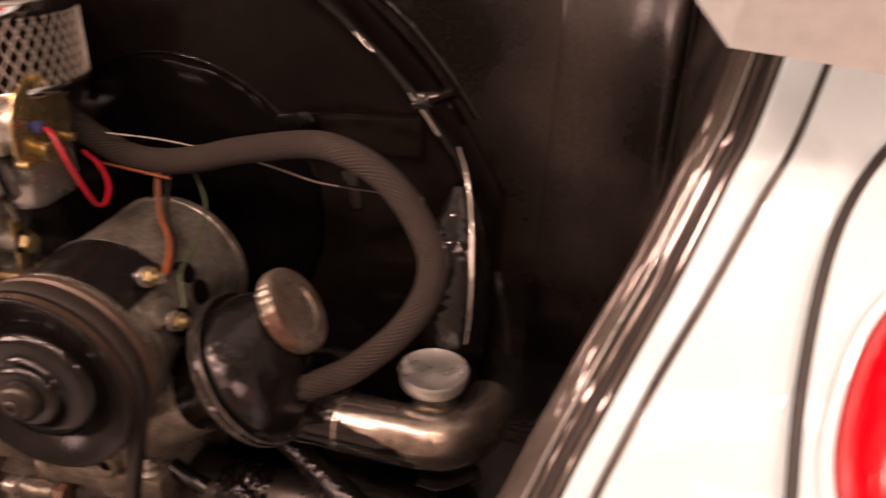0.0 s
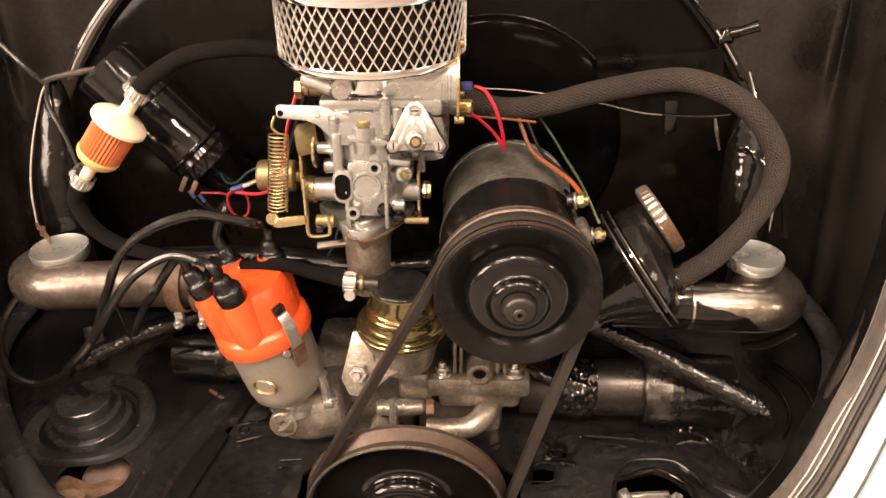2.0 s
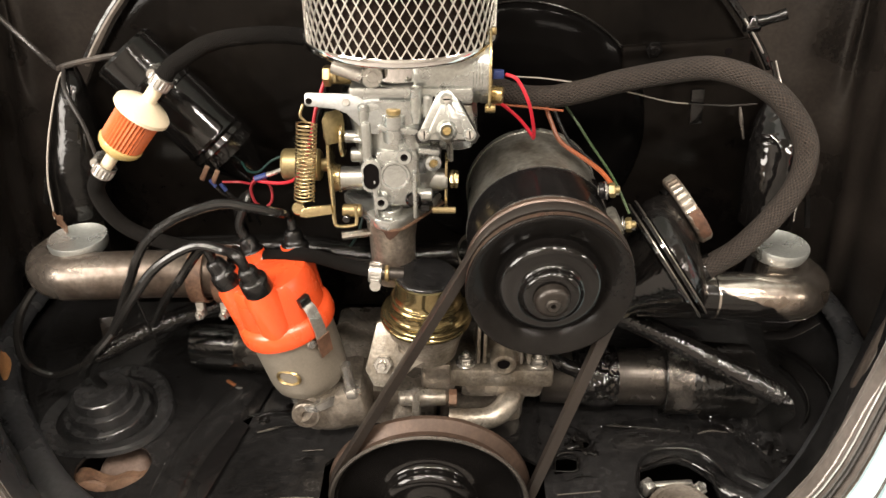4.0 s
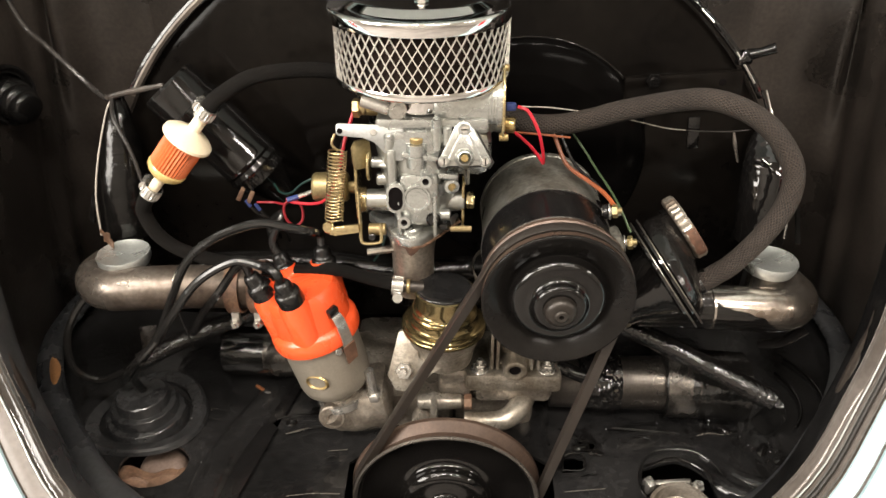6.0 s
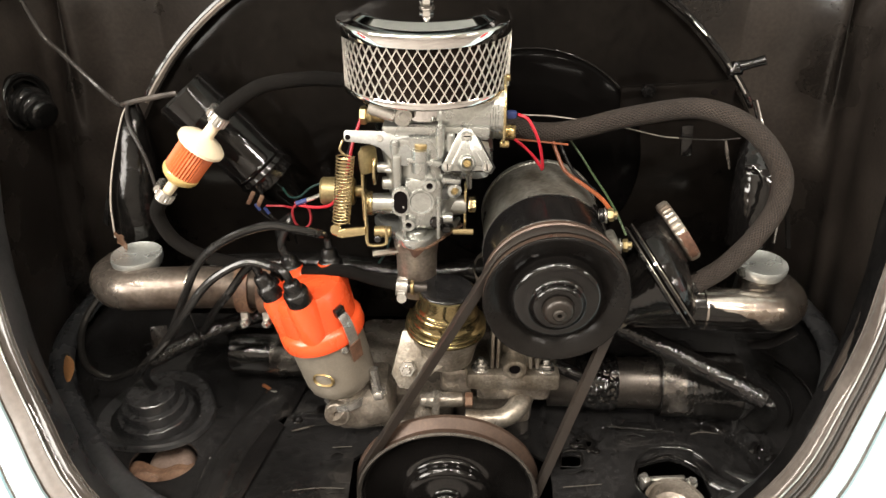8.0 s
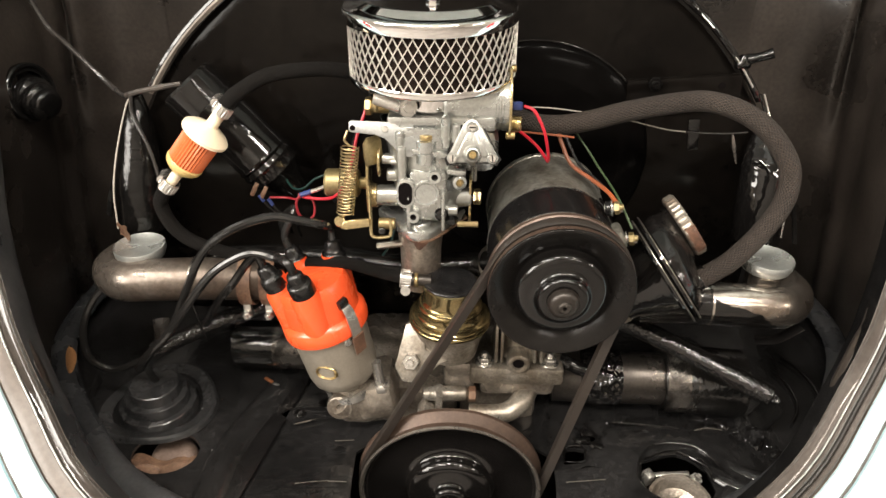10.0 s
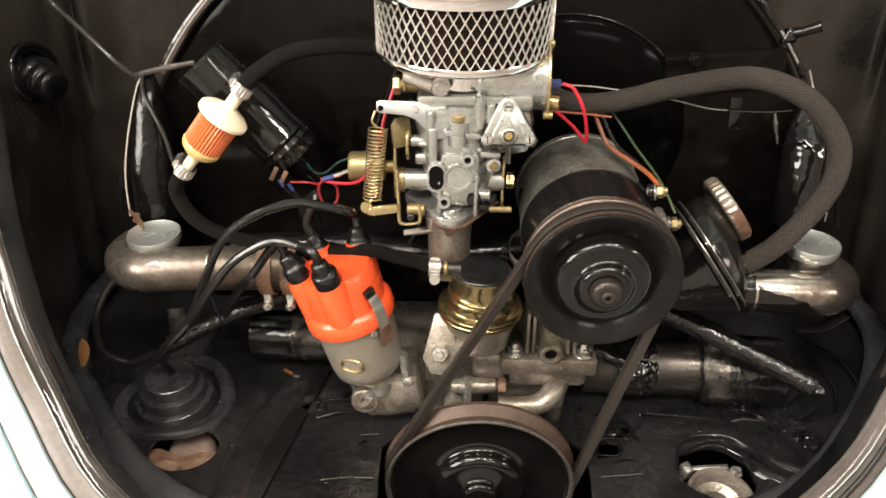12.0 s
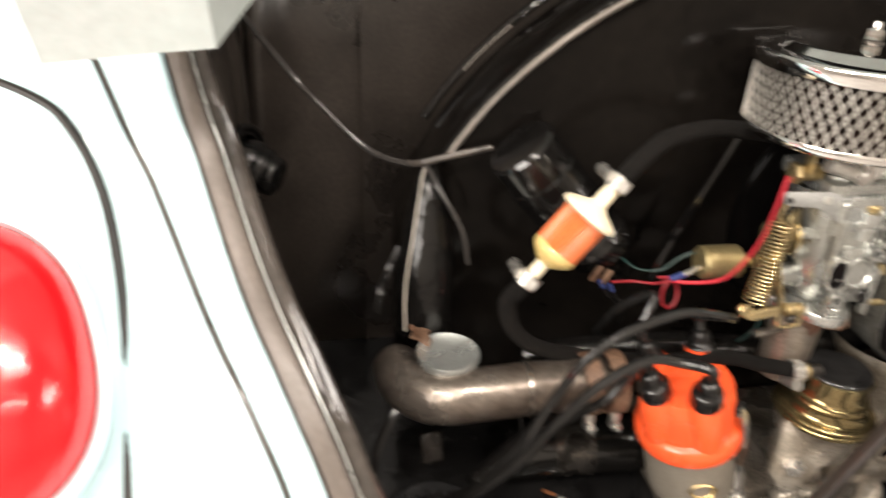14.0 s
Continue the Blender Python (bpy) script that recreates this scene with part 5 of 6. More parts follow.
part("vent_plate", lathe([(0, -0.0012), (0.009, -0.001), (0.0108, 0.0016), (0.012, 0.0)], around(-98, 0.0318, 0.056), around(-100, 1, 0.0) - around(-100, 0, 0.0), 24, wobble=lambda a, h: 1 - 0.3 * abs(math.sin(a)) ** 2), M["brass"], distr)
part("clamp", lathe([(0.024, 0.012), (0.028, 0.012), (0.028, 0.020), (0.024, 0.020)], DA, DD, 32), M["steel"], distr)
part("clamp_bolt", tube([around(-22, 0.033, 0.012), around(-16, 0.034, 0.042)], 0.0055, 10, smooth=False), M["steel"], distr)
part("clamp_nut", hexnut(around(-22, 0.033, 0.012), around(-16, 0.034, 0.042) - around(-22, 0.033, 0.012), 0.0085, 0.008), M["steel"], distr)


def ignition_lead(points, boot_from, boot_to, label):
    ob = thing("ignition_lead", points[-1], label, "cable", "ignition leads")
    part("lead", tube(points, 0.0042, 10), M["lead"], ob)
    d = Vector(boot_to) - Vector(boot_from)
    part("boot", lathe(rounded([(0.0122, -0.003), (0.0128, 0.000), (0.0126, 0.013), (0.0116, 0.0165), (0.0088, 0.018), (0.0082, 0.026), (0.0066, 0.029), (0.0043, 0.030)], 3), boot_from, d, 28), M["rubber"], ob, "black rubber boot")
    return ob


def boot_ends(angle, lean):
    drop = 0.008 * max(0.0, math.sin(radians(angle)))
    a, b = around(angle, 0.0262, 0.134 - drop), around(angle, 0.029 + lean, 0.162 - drop)
    return a, b


for (angle, _), route in zip(BOOTS, (
    [(-0.215, 0.078, 0.572), (-0.235, 0.09, 0.545), (-0.262, 0.11, 0.50)],
    [(-0.165, 0.066, 0.612), (-0.191, 0.07, 0.614), (-0.226, 0.07, 0.593), (-0.254, 0.07, 0.56), (-0.284, 0.07, 0.518), (-0.317, 0.075, 0.482), (-0.338, 0.09, 0.452)],
    [(-0.118, 0.09, 0.634), (-0.142, 0.08, 0.645), (-0.168, 0.08, 0.648), (-0.206, 0.08, 0.634), (-0.237, 0.08, 0.609), (-0.261, 0.08, 0.566), (-0.281, 0.08, 0.524), (-0.312, 0.085, 0.480), (-0.336, 0.105, 0.44), (-0.338, 0.12, 0.405)],
    [(-0.16, 0.14, 0.626), (-0.18, 0.16, 0.60), (-0.185, 0.185, 0.56)],
)):
    a, b = boot_ends(angle, 0.004)
    ignition_lead([b - (b - a) * 0.3, b + (b - a) * 0.25] + route, a, b, "glossy black ignition lead from the orange cap")

# ---- coil ----
coil = thing("ignition_coil", (-0.20, 0.19, 0.63), "glossy black ignition coil with clamp band", "ignition coil")
CA, CB = Vector((-0.272, 0.197, 0.739)), Vector((-0.190, 0.198, 0.642))
cd = (CB - CA).normalized()
cl = (CB - CA).length
part("canister", lathe([(0, 0), (0.028, 0), (0.0305, 0.003), (0.0305, cl - 0.024), (0.0325, cl - 0.021), (0.0305, cl - 0.018), (0.0325, cl - 0.013), (0.0305, cl - 0.009), (0.0305, cl), (0.024, cl + 0.006), (0.016, cl + 0.024), (0.012, cl + 0.036), (0, cl + 0.036)], CA, cd, 40), M["coil_black"], coil)
part("clamp_band", lathe([(0.0306, 0.03), (0.0318, 0.031), (0.0318, 0.05), (0.0306, 0.051)], CA, cd, 40), M["coil_black"], coil)
for dx, dz in ((0.0, 0.0), (0.009, -0.004)):
    part("terminal", block((-0.205 + dx, 0.160, 0.637 + dz), (0.0045, 0.003, 0.016), (0, 28, 0), 0.001), M["rust"], coil, "rusty terminal strip")
    part("terminal_sleeve", tube([(-0.201 + dx, 0.160, 0.630 + dz), (-0.197 + dx, 0.160, 0.623 + dz)], 0.0019, 8, smooth=False), M["blue"], coil)
    part("terminal_wire", tube([(-0.197 + dx, 0.160, 0.623 + dz), (-0.191 + dx, 0.162, 0.614 + dz), (-0.178 + dx, 0.168, 0.600 + dz), (-0.176 + dx, 0.180, 0.575 + dz)], 0.0016, 8), M["lead"], coil)

# ---- fuel filter and hoses ----
QA, QB = Vector((-0.2585, 0.1235, 0.6800)), Vector((-0.2325, 0.1260, 0.7115))
qd = (QB - QA).normalized()
filt = thing("fuel_filter", QA, "inline fuel filter of clear amber plastic with ivory caps", "fuel filter")
part("end_cap", lathe([(0.0055, 0.038), (0.006, 0.010), (0.010, 0.007), (0.0195, 0.003), (0.0230, 0.0), (0.0232, -0.003), (0.019, -0.005), (0, -0.005)], QB, qd, 40), M["white_plastic"], filt, "ivory plastic cap")
part("nozzle", lathe([(0.0048, -0.036), (0.0054, -0.011), (0.0075, -0.0095)], QA, qd, 28), M["white_plastic"], filt, "ivory plastic nozzle")
part("end_cap", lathe([(0.0070, -0.010), (0.009, -0.009), (0.0163, -0.003), (0.0181, 0.0), (0.0185, 0.003), (0.0177, 0.0045), (0, 0.0045)], QA, qd, 40), M["amber"], filt, "clear amber plastic bowl")
ql = (QB - QA).length
part("pleated_element", lathe([(0.0172, 0.003), (0.0177, ql - 0.003)], QA, qd, 144, wobble=lambda a, h: 1 + 0.035 * math.cos(a * 36)), M["orange_paper"], filt, "pleated orange paper element")


def clamp(at, axis, r, label="bright steel worm-drive hose clamp", towards=None):
    ob = thing("hose_clamp", at, label, "hose clamp", "hose clamps")
    part("band", lathe([(r, -0.0055), (r + 0.0014, -0.0055), (r + 0.0014, -0.0038), (r + 0.0011, -0.0034), (r + 0.0011, 0.0034), (r + 0.0014, 0.0038), (r + 0.0014, 0.0055), (r, 0.0055)], at, axis, 96, wobble=lambda a, h: 1 + (0.07 * (1 if math.cos(a * 16) > 0.2 else -0.6) if abs(h) < 0.0036 else 0)), M["steel"], ob)
    u, v, w = frame_of(axis)
    side = -v if v.y > 0 else v
    p = Vector(at) + (side * 0.75 + u * -0.65) * (r + 0.003)
    if towards:
        out = Vector(towards).normalized()
        u, p = out.cross(Vector(axis).normalized()).normalized(), Vector(at) + out * (r + 0.0035)
    part("screw_housing", tube([p - u * 0.007, p + u * 0.006], 0.0050, 10, smooth=False), M["steel"], ob)
    part("screw", hexnut(p - u * 0.006, -u, 0.0052, 0.006, stud=False), M["steel"], ob)
    part("screw_slot", block(p - u * 0.0118, (0.0012, 0.0012, 0.006), bevel=0), M["dark_void"], ob)
    return ob


RB = M["cloth"]
end1 = QB + qd * 0.026
single("fuel_hose", tube([end1, end1 + qd * 0.014, (-0.199, 0.132, 0.749), (-0.173, 0.145, 0.7615), (-0.136, 0.160, 0.7635), (-0.104, 0.172, 0.759), (-0.05, 0.184, 0.748)], 0.0070, 16), RB, end1, "black cloth-covered fuel hose from filter to carburettor", "hose")
end2 = QA - qd * 0.026
single("fuel_hose", tube([end2, end2 - qd * 0.012, (-0.290, 0.125, 0.634), (-0.281, 0.127, 0.606), (-0.256, 0.13, 0.585), (-0.205, 0.14, 0.564), (-0.15, 0.12, 0.572), (-0.108, 0.105, 0.584), (-0.075, 0.10, 0.578), (-0.042, 0.094, 0.573)], [0.0072, 0.0072, 0.0071, 0.0070, 0.0068, 0.0066, 0.0064, 0.0062, 0.0062, 0.0062], 16), RB, (-0.2, 0.125, 0.56), "black cloth-covered fuel hose from pump to filter", "hose")
clamp(end1 + qd * 0.004, qd, 0.0074)
clamp(end2 - qd * 0.002, qd, 0.0075, "bright and rusty worm-drive hose clamp")
clamp((-0.0445, 0.0945, 0.5730), (1, 0, -0.1), 0.0078, towards=(0, -0.35, -1))

# ---- oil filler and breather hose ----
oil = thing("oil_filler", (0.215, 0.13, 0.50), "glossy black oil filler with ribbed alloy cap", "oil filler")
OC = Vector((0.232, 0.124, 0.6255))
OD = Vector((0.82, 0.08, 0.57)).normalized()
OF = Vector((0.226, 0.110, 0.6325)) - OD * 0.036 + Vector((0.016, -0.012, -0.020))
part("filler_cap", lathe([(0.024, -0.0085), (0.031, -0.0078), (0.0325, -0.006), (0.0325, 0.0018), (0.031, 0.0038), (0.020, 0.0046), (0.018, 0.003), (0, 0.003)], OC, OD, 180, wobble=lambda a, h: 1 + (0.016 * math.cos(a * 36) if -0.007 < h < 0.003 else 0)), M["cap_alloy"], oil, "ribbed alloy filler cap with rusty rim")
part("dome", loft([(OF + OD * 0.003, OD, 0.051), (lerp(OF, OC, 0.10) + OD * 0.006, OD, 0.0495), (lerp(OF, OC, 0.30) + OD * 0.004, OD, 0.043), (lerp(OF, OC, 0.55) + OD * 0.001, OD, 0.035), (lerp(OF, OC, 0.8) - OD * 0.003, OD, 0.0285), (OC - OD * 0.008, OD, 0.0255)], 44), M["filler_black"], oil, "glossy black pressed dome", angle=70)
part("neck", lathe([(0.0258, -0.014), (0.0262, -0.012), (0.0256, -0.007), (0.022, -0.006)], OC, OD, 36), M["black_gloss"], oil)
part("flange", lathe([(0, 0.003), (0.030, 0.004), (0.052, 0.002), (0.0565, 0.001), (0.057, -0.002), (0.0545, -0.003), (0.057, -0.005), (0.0565, -0.008), (0.050, -0.009), (0.03, -0.012), (0, -0.012)], OF, OD, 56), M["wet_black"], oil, "glossy black seamed rim")
u_, v_, w_ = frame_of(OD)
low = -u_ if u_.z > 0 else u_
rusty = []
for k in range(9):
    a = radians(-28 + 7 * k)
    o = low * math.cos(a) + low.cross(OD) * math.sin(a)
    rusty.append([OC + o * 0.0331 + OD * (-0.0055 + 0.0008 * math.sin(k * 2.1)), OC + o * 0.0334, OC + o * 0.0332 + OD * (0.0016 + 0.0006 * math.sin(k * 1.7)), OC + o * 0.0312 + OD * 0.0041])
part("rust_spot", sheet(rusty, 0.0003), M["rust_dark"], oil, "orange-brown rust on the rim")
for h in (0.0010, -0.0052):
    part("rim_edge", lathe([(0.0566, h + 0.0008), (0.0575, h + 0.0004), (0.0575, h - 0.0004), (0.0566, h - 0.0008)], OF, OD, 64), M["hub_bright"], oil, "thin bright line on the rim edge")
part("filler_can", lathe([(0.046, -0.008), (0.038, -0.026), (0.029, -0.044), (0.0265, -0.056)], OF, OD, 40), M["black_gloss"], oil)
part("filler_neck", lathe([(0.0262, -0.054), (0.0275, -0.058), (0.0265, -0.064), (0.0270, -0.082), (0.030, -0.105)], OF, OD, 36, wobble=lambda a, h: 1 + 0.03 * math.sin(3 * a + 40 * h)), M["alloy"], stand, "rough cast filler neck")
part("breather_stub", tube([(0.222, 0.105, 0.558), (0.256, 0.104, 0.578)], 0.0118, 16, smooth=False), M["black_gloss"], oil)
hose_line = [(0.246, 0.099, 0.575), (0.262, 0.105, 0.582), (0.280, 0.112, 0.591), (0.307, 0.124, 0.615), (0.3245, 0.132, 0.642), (0.3290, 0.138, 0.667), (0.3225, 0.142, 0.688), (0.3035, 0.150, 0.712), (0.280, 0.158, 0.7275), (0.250, 0.165, 0.736), (0.222, 0.170, 0.734), (0.171, 0.178, 0.721), (0.139, 0.180, 0.711), (0.106, 0.180, 0.705), (0.075, 0.180, 0.708), (0.040, 0.181, 0.725), (0.012, 0.182, 0.748)]
hose = thing("breather_hose", (0.25, 0.10, 0.56), "brown-grey braided breather hose in a wide loop", "hose")
part("braid", tube(hose_line, 0.0101, 32, 10), M["braid"], hose)
part("hose_end", tube([(0.2440, 0.0985, 0.5735), (0.2475, 0.0995, 0.5755)], 0.0104, 28, smooth=False), M["rubber"], hose, "black rubber hose end")

# ---- heater pipes and caps ----
PIPE = M["pipe"]
for side in (-1, 1):
    pip = thing("heater_pipe", (side * 0.30, 0.125, 0.53), "tarnished bare steel heater pipe elbow", "pipe", "heater pipes")
    sy = 0.0 if side < 0 else -0.004
    z = 0.547 if side < 0 else 0.533
    pts = [(side * 0.20, 0.128 + sy, z + 0.0), (side * 0.26, 0.122 + sy, z + 0.003), (side * 0.31, 0.118 + sy, z + 0.003), (side * 0.345, 0.122 + sy, z), (side * 0.366, 0.145 + sy, z - 0.004), (side * 0.372, 0.18, z - 0.012)]
    part("elbow", tube(pts, [0.0225, 0.0225, 0.0225, 0.023, 0.023, 0.022], 28, 8), M["pipe_stained"] if side < 0 else PIPE, pip)
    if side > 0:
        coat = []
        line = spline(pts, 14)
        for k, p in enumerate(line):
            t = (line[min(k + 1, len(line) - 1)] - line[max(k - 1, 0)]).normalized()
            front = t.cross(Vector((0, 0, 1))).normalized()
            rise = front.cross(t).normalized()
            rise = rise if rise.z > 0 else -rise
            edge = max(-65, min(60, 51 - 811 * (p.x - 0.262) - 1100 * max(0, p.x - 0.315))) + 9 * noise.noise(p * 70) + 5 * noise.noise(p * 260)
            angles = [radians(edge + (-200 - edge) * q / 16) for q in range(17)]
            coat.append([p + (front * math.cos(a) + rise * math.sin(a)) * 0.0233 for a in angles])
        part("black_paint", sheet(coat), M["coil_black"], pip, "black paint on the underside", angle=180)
    part("weld_bead", lathe([(0.0222, -0.0025), (0.0238, -0.001), (0.0238, 0.001), (0.0222, 0.0025)], (side * 0.268, 0.1215 + sy, z + 0.003), (1, 0, 0), 36), PIPE, pip)
    part("stub", tube([(side * 0.333, 0.146, 0.54), (side * 0.333, 0.146, 0.566)], 0.018, 24, smooth=False), PIPE, pip)
    single("duct_cap", lathe([(0.019, -0.010), (0.024, -0.009), (0.0262, -0.004), (0.0268, 0.002), (0.0262, 0.0035), (0.0225, 0.0008), (0.012, -0.0016), (0, -0.002)], (side * 0.332, 0.144, 0.5735), (0, 0, 1), 48), M["galv"], (side * 0.332, 0.144, 0.5635), "round dished galvanised cap on the heater pipe", "cap", "duct caps")
for x in (-0.213, -0.190):
    cl_ = thing("pipe_clamp", (x, 0.127, 0.525), "rusty pipe clamp with bolted ears", "pipe clamp", "pipe clamps")
    part("band", lathe([(0.0255, -0.007), (0.0275, -0.007), (0.0275, 0.007), (0.0255, 0.007)], (x, 0.1275, 0.547), (1, 0, 0), 36), M["rust"], cl_)
    part("ear", block((x, 0.108, 0.521), (0.008, 0.006, 0.016), bevel=0.001), M["steel"], cl_)
    part("bolt", hexnut((x, 0.105, 0.518), (0, -1, 0), 0.005, 0.005), M["steel"], cl_)

# ---- rods and lower pipes ----
for points, r in (([(0.185, 0.150, 0.490), (0.222, 0.134, 0.482), (0.275, 0.105, 0.468), (0.323, 0.077, 0.456), (0.337, 0.07, 0.452)], 0.0112),
                  ([(-0.315, 0.085, 0.480), (-0.27, 0.12, 0.487), (-0.22, 0.15, 0.492), (-0.16, 0.18, 0.497)], 0.0095)):
    rod = thing("control_rod", points[2], "thickly painted glossy black rod", "rod", "painted rods")
    part("rod", tube(points, r - 0.0006, 16), M["rod_paint"], rod)
    part("paint_coat", wrinkled_tube(points, r, 0.0006, 560.0, 64, 60), M["wet_black"], rod, "lumpy glossy black paint", angle=180)
ex = thing("exhaust_pipe", (0.24, 0.135, 0.375), "black painted pipe with blistered glossy paint", "pipe", "exhaust pipes")
part("pipe", tube([(0.12, 0.145, 0.41), (0.17, 0.142, 0.411), (0.245, 0.140, 0.412)], 0.030, 32), M["black_satin"], ex)
part("blistered_band", wrinkled_tube([(0.150, 0.1425, 0.411), (0.172, 0.142, 0.411), (0.197, 0.1415, 0.411)], 0.0314, 0.0030, 150.0), M["wet_black"], ex, "blistered glossy black paint", angle=180)
part("collar", tube([(0.243, 0.140, 0.413), (0.247, 0.140, 0.413), (0.27, 0.138, 0.414), (0.335, 0.135, 0.412)], [0.034, 0.0365, 0.0372, 0.0375], 40), M["collar_black"], ex)
part("collar_paint", wrinkled_tube([(0.270, 0.138, 0.4138), (0.290, 0.137, 0.4138), (0.334, 0.135, 0.412)], 0.0384, 0.0004, 240.0, 96, 40), M["collar_black"], ex, "grainy black paint", angle=180)
part("collar_end", wrinkled_tube([(0.2468, 0.140, 0.413), (0.264, 0.1385, 0.4135), (0.2820, 0.1375, 0.4138)], 0.0385, 0.0003, 300.0, 96, 28), M["worn_satin"], ex, "worn shiny collar end", angle=180)
part("seam", tube([(0.185, 0.098, 0.383), (0.26, 0.094, 0.379)], 0.0016, 8, smooth=False), M["black_drip"], ex)
br = thing("tin_bracket", (0.33, 0.13, 0.40), "glossy black bracket with a notch", "bracket")
part("arm", tube([(0.337, 0.070, 0.452), (0.348, 0.078, 0.43), (0.352, 0.095, 0.40), (0.352, 0.105, 0.38)], 0.008, 12, flat=(1.5, 0.6)), M["black_drip"], br)
part("strip", tube([(0.330, 0.12, 0.487), (0.35, 0.115, 0.492), (0.375, 0.12, 0.505)], 0.004, 8, flat=(2.0, 0.6)), M["black_gloss"], br)
ex2 = thing("exhaust_pipe", (-0.24, 0.16, 0.42), "black painted pipe with blistered glossy paint", "pipe", "exhaust pipes")
part("pipe", tube([(-0.262, 0.190, 0.410), (-0.20, 0.188, 0.411), (-0.12, 0.185, 0.412)], 0.027, 28), M["collar_black"], ex2)
part("collar", tube([(-0.252, 0.189, 0.411), (-0.248, 0.189, 0.411), (-0.12, 0.185, 0.412)], [0.0272, 0.0292, 0.0290], 32), M["collar_black"], ex2, "satin black collar")
# Brighter sleeve: the pipe's highlight patch, put into the colour.
part("collar_end", wrinkled_tube([(-0.212, 0.1880, 0.4112), (-0.195, 0.1875, 0.4113), (-0.172, 0.187, 0.4115)], 0.0294, 0.0003, 300.0, 80, 20), M["worn_satin"], ex2, "shiny collar patch set at the highlight", angle=180)
part("end_plate", block((-0.340, 0.165, 0.448), (0.020, 0.005, 0.030), (-20, 0, 14), 0.002), M["black_wall"], ex2)
hp = thing("exhaust_stub", (-0.3, 0.045, 0.31), "rusty exhaust stub below a hole in the tin", "pipe")
part("stub_pipe", lathe([(0.026, -0.05), (0.026, -0.010)] + shoulder_top(0.026, 0.0, 0.012), (-0.311, 0.066, 0.350), (0.05, -0.25, 1), 32), M["dust_pipe"], hp, "pale dusty pipe")
flange_rows = []
for k in range(15):
    x = -0.346 + 0.088 * k / 14
    lip_z = 0.364 + 0.004 * math.sin(k * 0.9) + 0.006 * (k > 10)
    y = 0.036 + 0.10 * (x + 0.302) ** 2 * 30
    flange_rows.append([(x, y - 0.010, lip_z - 0.045), (x, y - 0.008, lip_z - 0.012), (x, y, lip_z), (x, y + 0.010, lip_z - 0.002)])
part("stub_flange", sheet(flange_rows, 0.003), M["rust"], hp, "rusty flange")
part("stub_flange", tube([(-0.338, 0.020, 0.345), (-0.333, 0.024, 0.362), (-0.322, 0.026, 0.366), (-0.312, 0.026, 0.360)], 0.006, 10, flat=(1.2, 0.6)), M["rust"], hp, "rusty flange")
fl = thing("pipe_flange", (0.247, 0.02, 0.33), "oily steel pipe clamp ring below a torn hole", "flange")
part("ring", lathe([(0.029, -0.03), (0.0335, -0.03), (0.0345, 0.0), (0.0335, 0.004), (0.030, 0.005), (0.0285, 0.002), (0.024, -0.008), (0.016, -0.012), (0.012, -0.02), (0, -0.022)], (0.238, -0.006, 0.369), (0.0, -0.25, 0.95), 48), M["oily_alloy"], fl)
part("lug", block((0.236, 0.034, 0.366), (0.044, 0.006, 0.016), (10, 0, 5), 0.002), M["steel"], fl)
part("lug", block((0.212, 0.028, 0.372), (0.010, 0.012, 0.018), (10, 0, 30), 0.002), M["steel"], fl)
part("bolt", hexnut((0.262, 0.030, 0.366), (0.2, -0.3, 1), 0.007, 0.008), M["steel"], fl)
# edges and folds of the tinware
part("trough", plate([(-0.185, 0.16), (-0.15, 0.165), (-0.195, -0.05), (-0.245, -0.045)], 0.003, pose(-0.02, 0, 0.3765), 0.001), M["strap"], tin, "dull black fold")
TAB = [(-0.193, 0.100), (-0.186, 0.108), (-0.163, 0.1145), (-0.132, 0.1145), (-0.128, 0.098), (-0.150, 0.0945), (-0.174, 0.0850)]
part("mount_tab", plate(TAB, 0.0030, pose(0, 0, 0.3765), 0.0008), M["black_floor"], tin)
part("tab_edge", tube([(x, y, 0.3795) for x, y in TAB[:4]], [0.0005, 0.0011, 0.0006, 0.0010], 8, 4), M["wet_black"], tin, "bright glossy tab edge")
part("tab_edge", tube([(x, y, 0.3795) for x, y in TAB[5:]], [0.0005, 0.0011, 0.0005], 8, 4), M["hub_bright"], tin, "bright worn tab edge")
part("bolt_hole", lathe([(0.0032, -0.001), (0.0036, 0.0012), (0.0052, 0.0016), (0.0064, 0.0)], (-0.171, 0.1025, 0.3796), (0, 0, 1), 20), M["wet_black"], tin)
# Bright thin folds: glints of the black enamel put into the colour.
part("edge_fold", tube([(-0.156, 0.002, 0.379), (-0.13, 0.005, 0.380), (-0.103, 0.006, 0.379)], 0.0005, 8), M["hub_bright"], tin)
part("edge_fold", tube([(-0.124, 0.062, 0.379), (-0.103, 0.064, 0.379)], 0.0005, 8), M["hub_bright"], tin)
part("edge_fold", tube([(0.124, 0.012, 0.380), (0.165, 0.016, 0.381)], 0.0005, 8), M["hub_bright"], tin)
part("torn_rim", tube([(x, y, 0.380 + 0.0015 * math.sin(k * 1.7)) for k, (x, y) in enumerate(ring(*HOLE_R, 0.0385, 0.0365, 18, 0.14, 3)[0:10])], 0.0011, 6, 3), M["black_gloss"], tin, "torn bright edge")
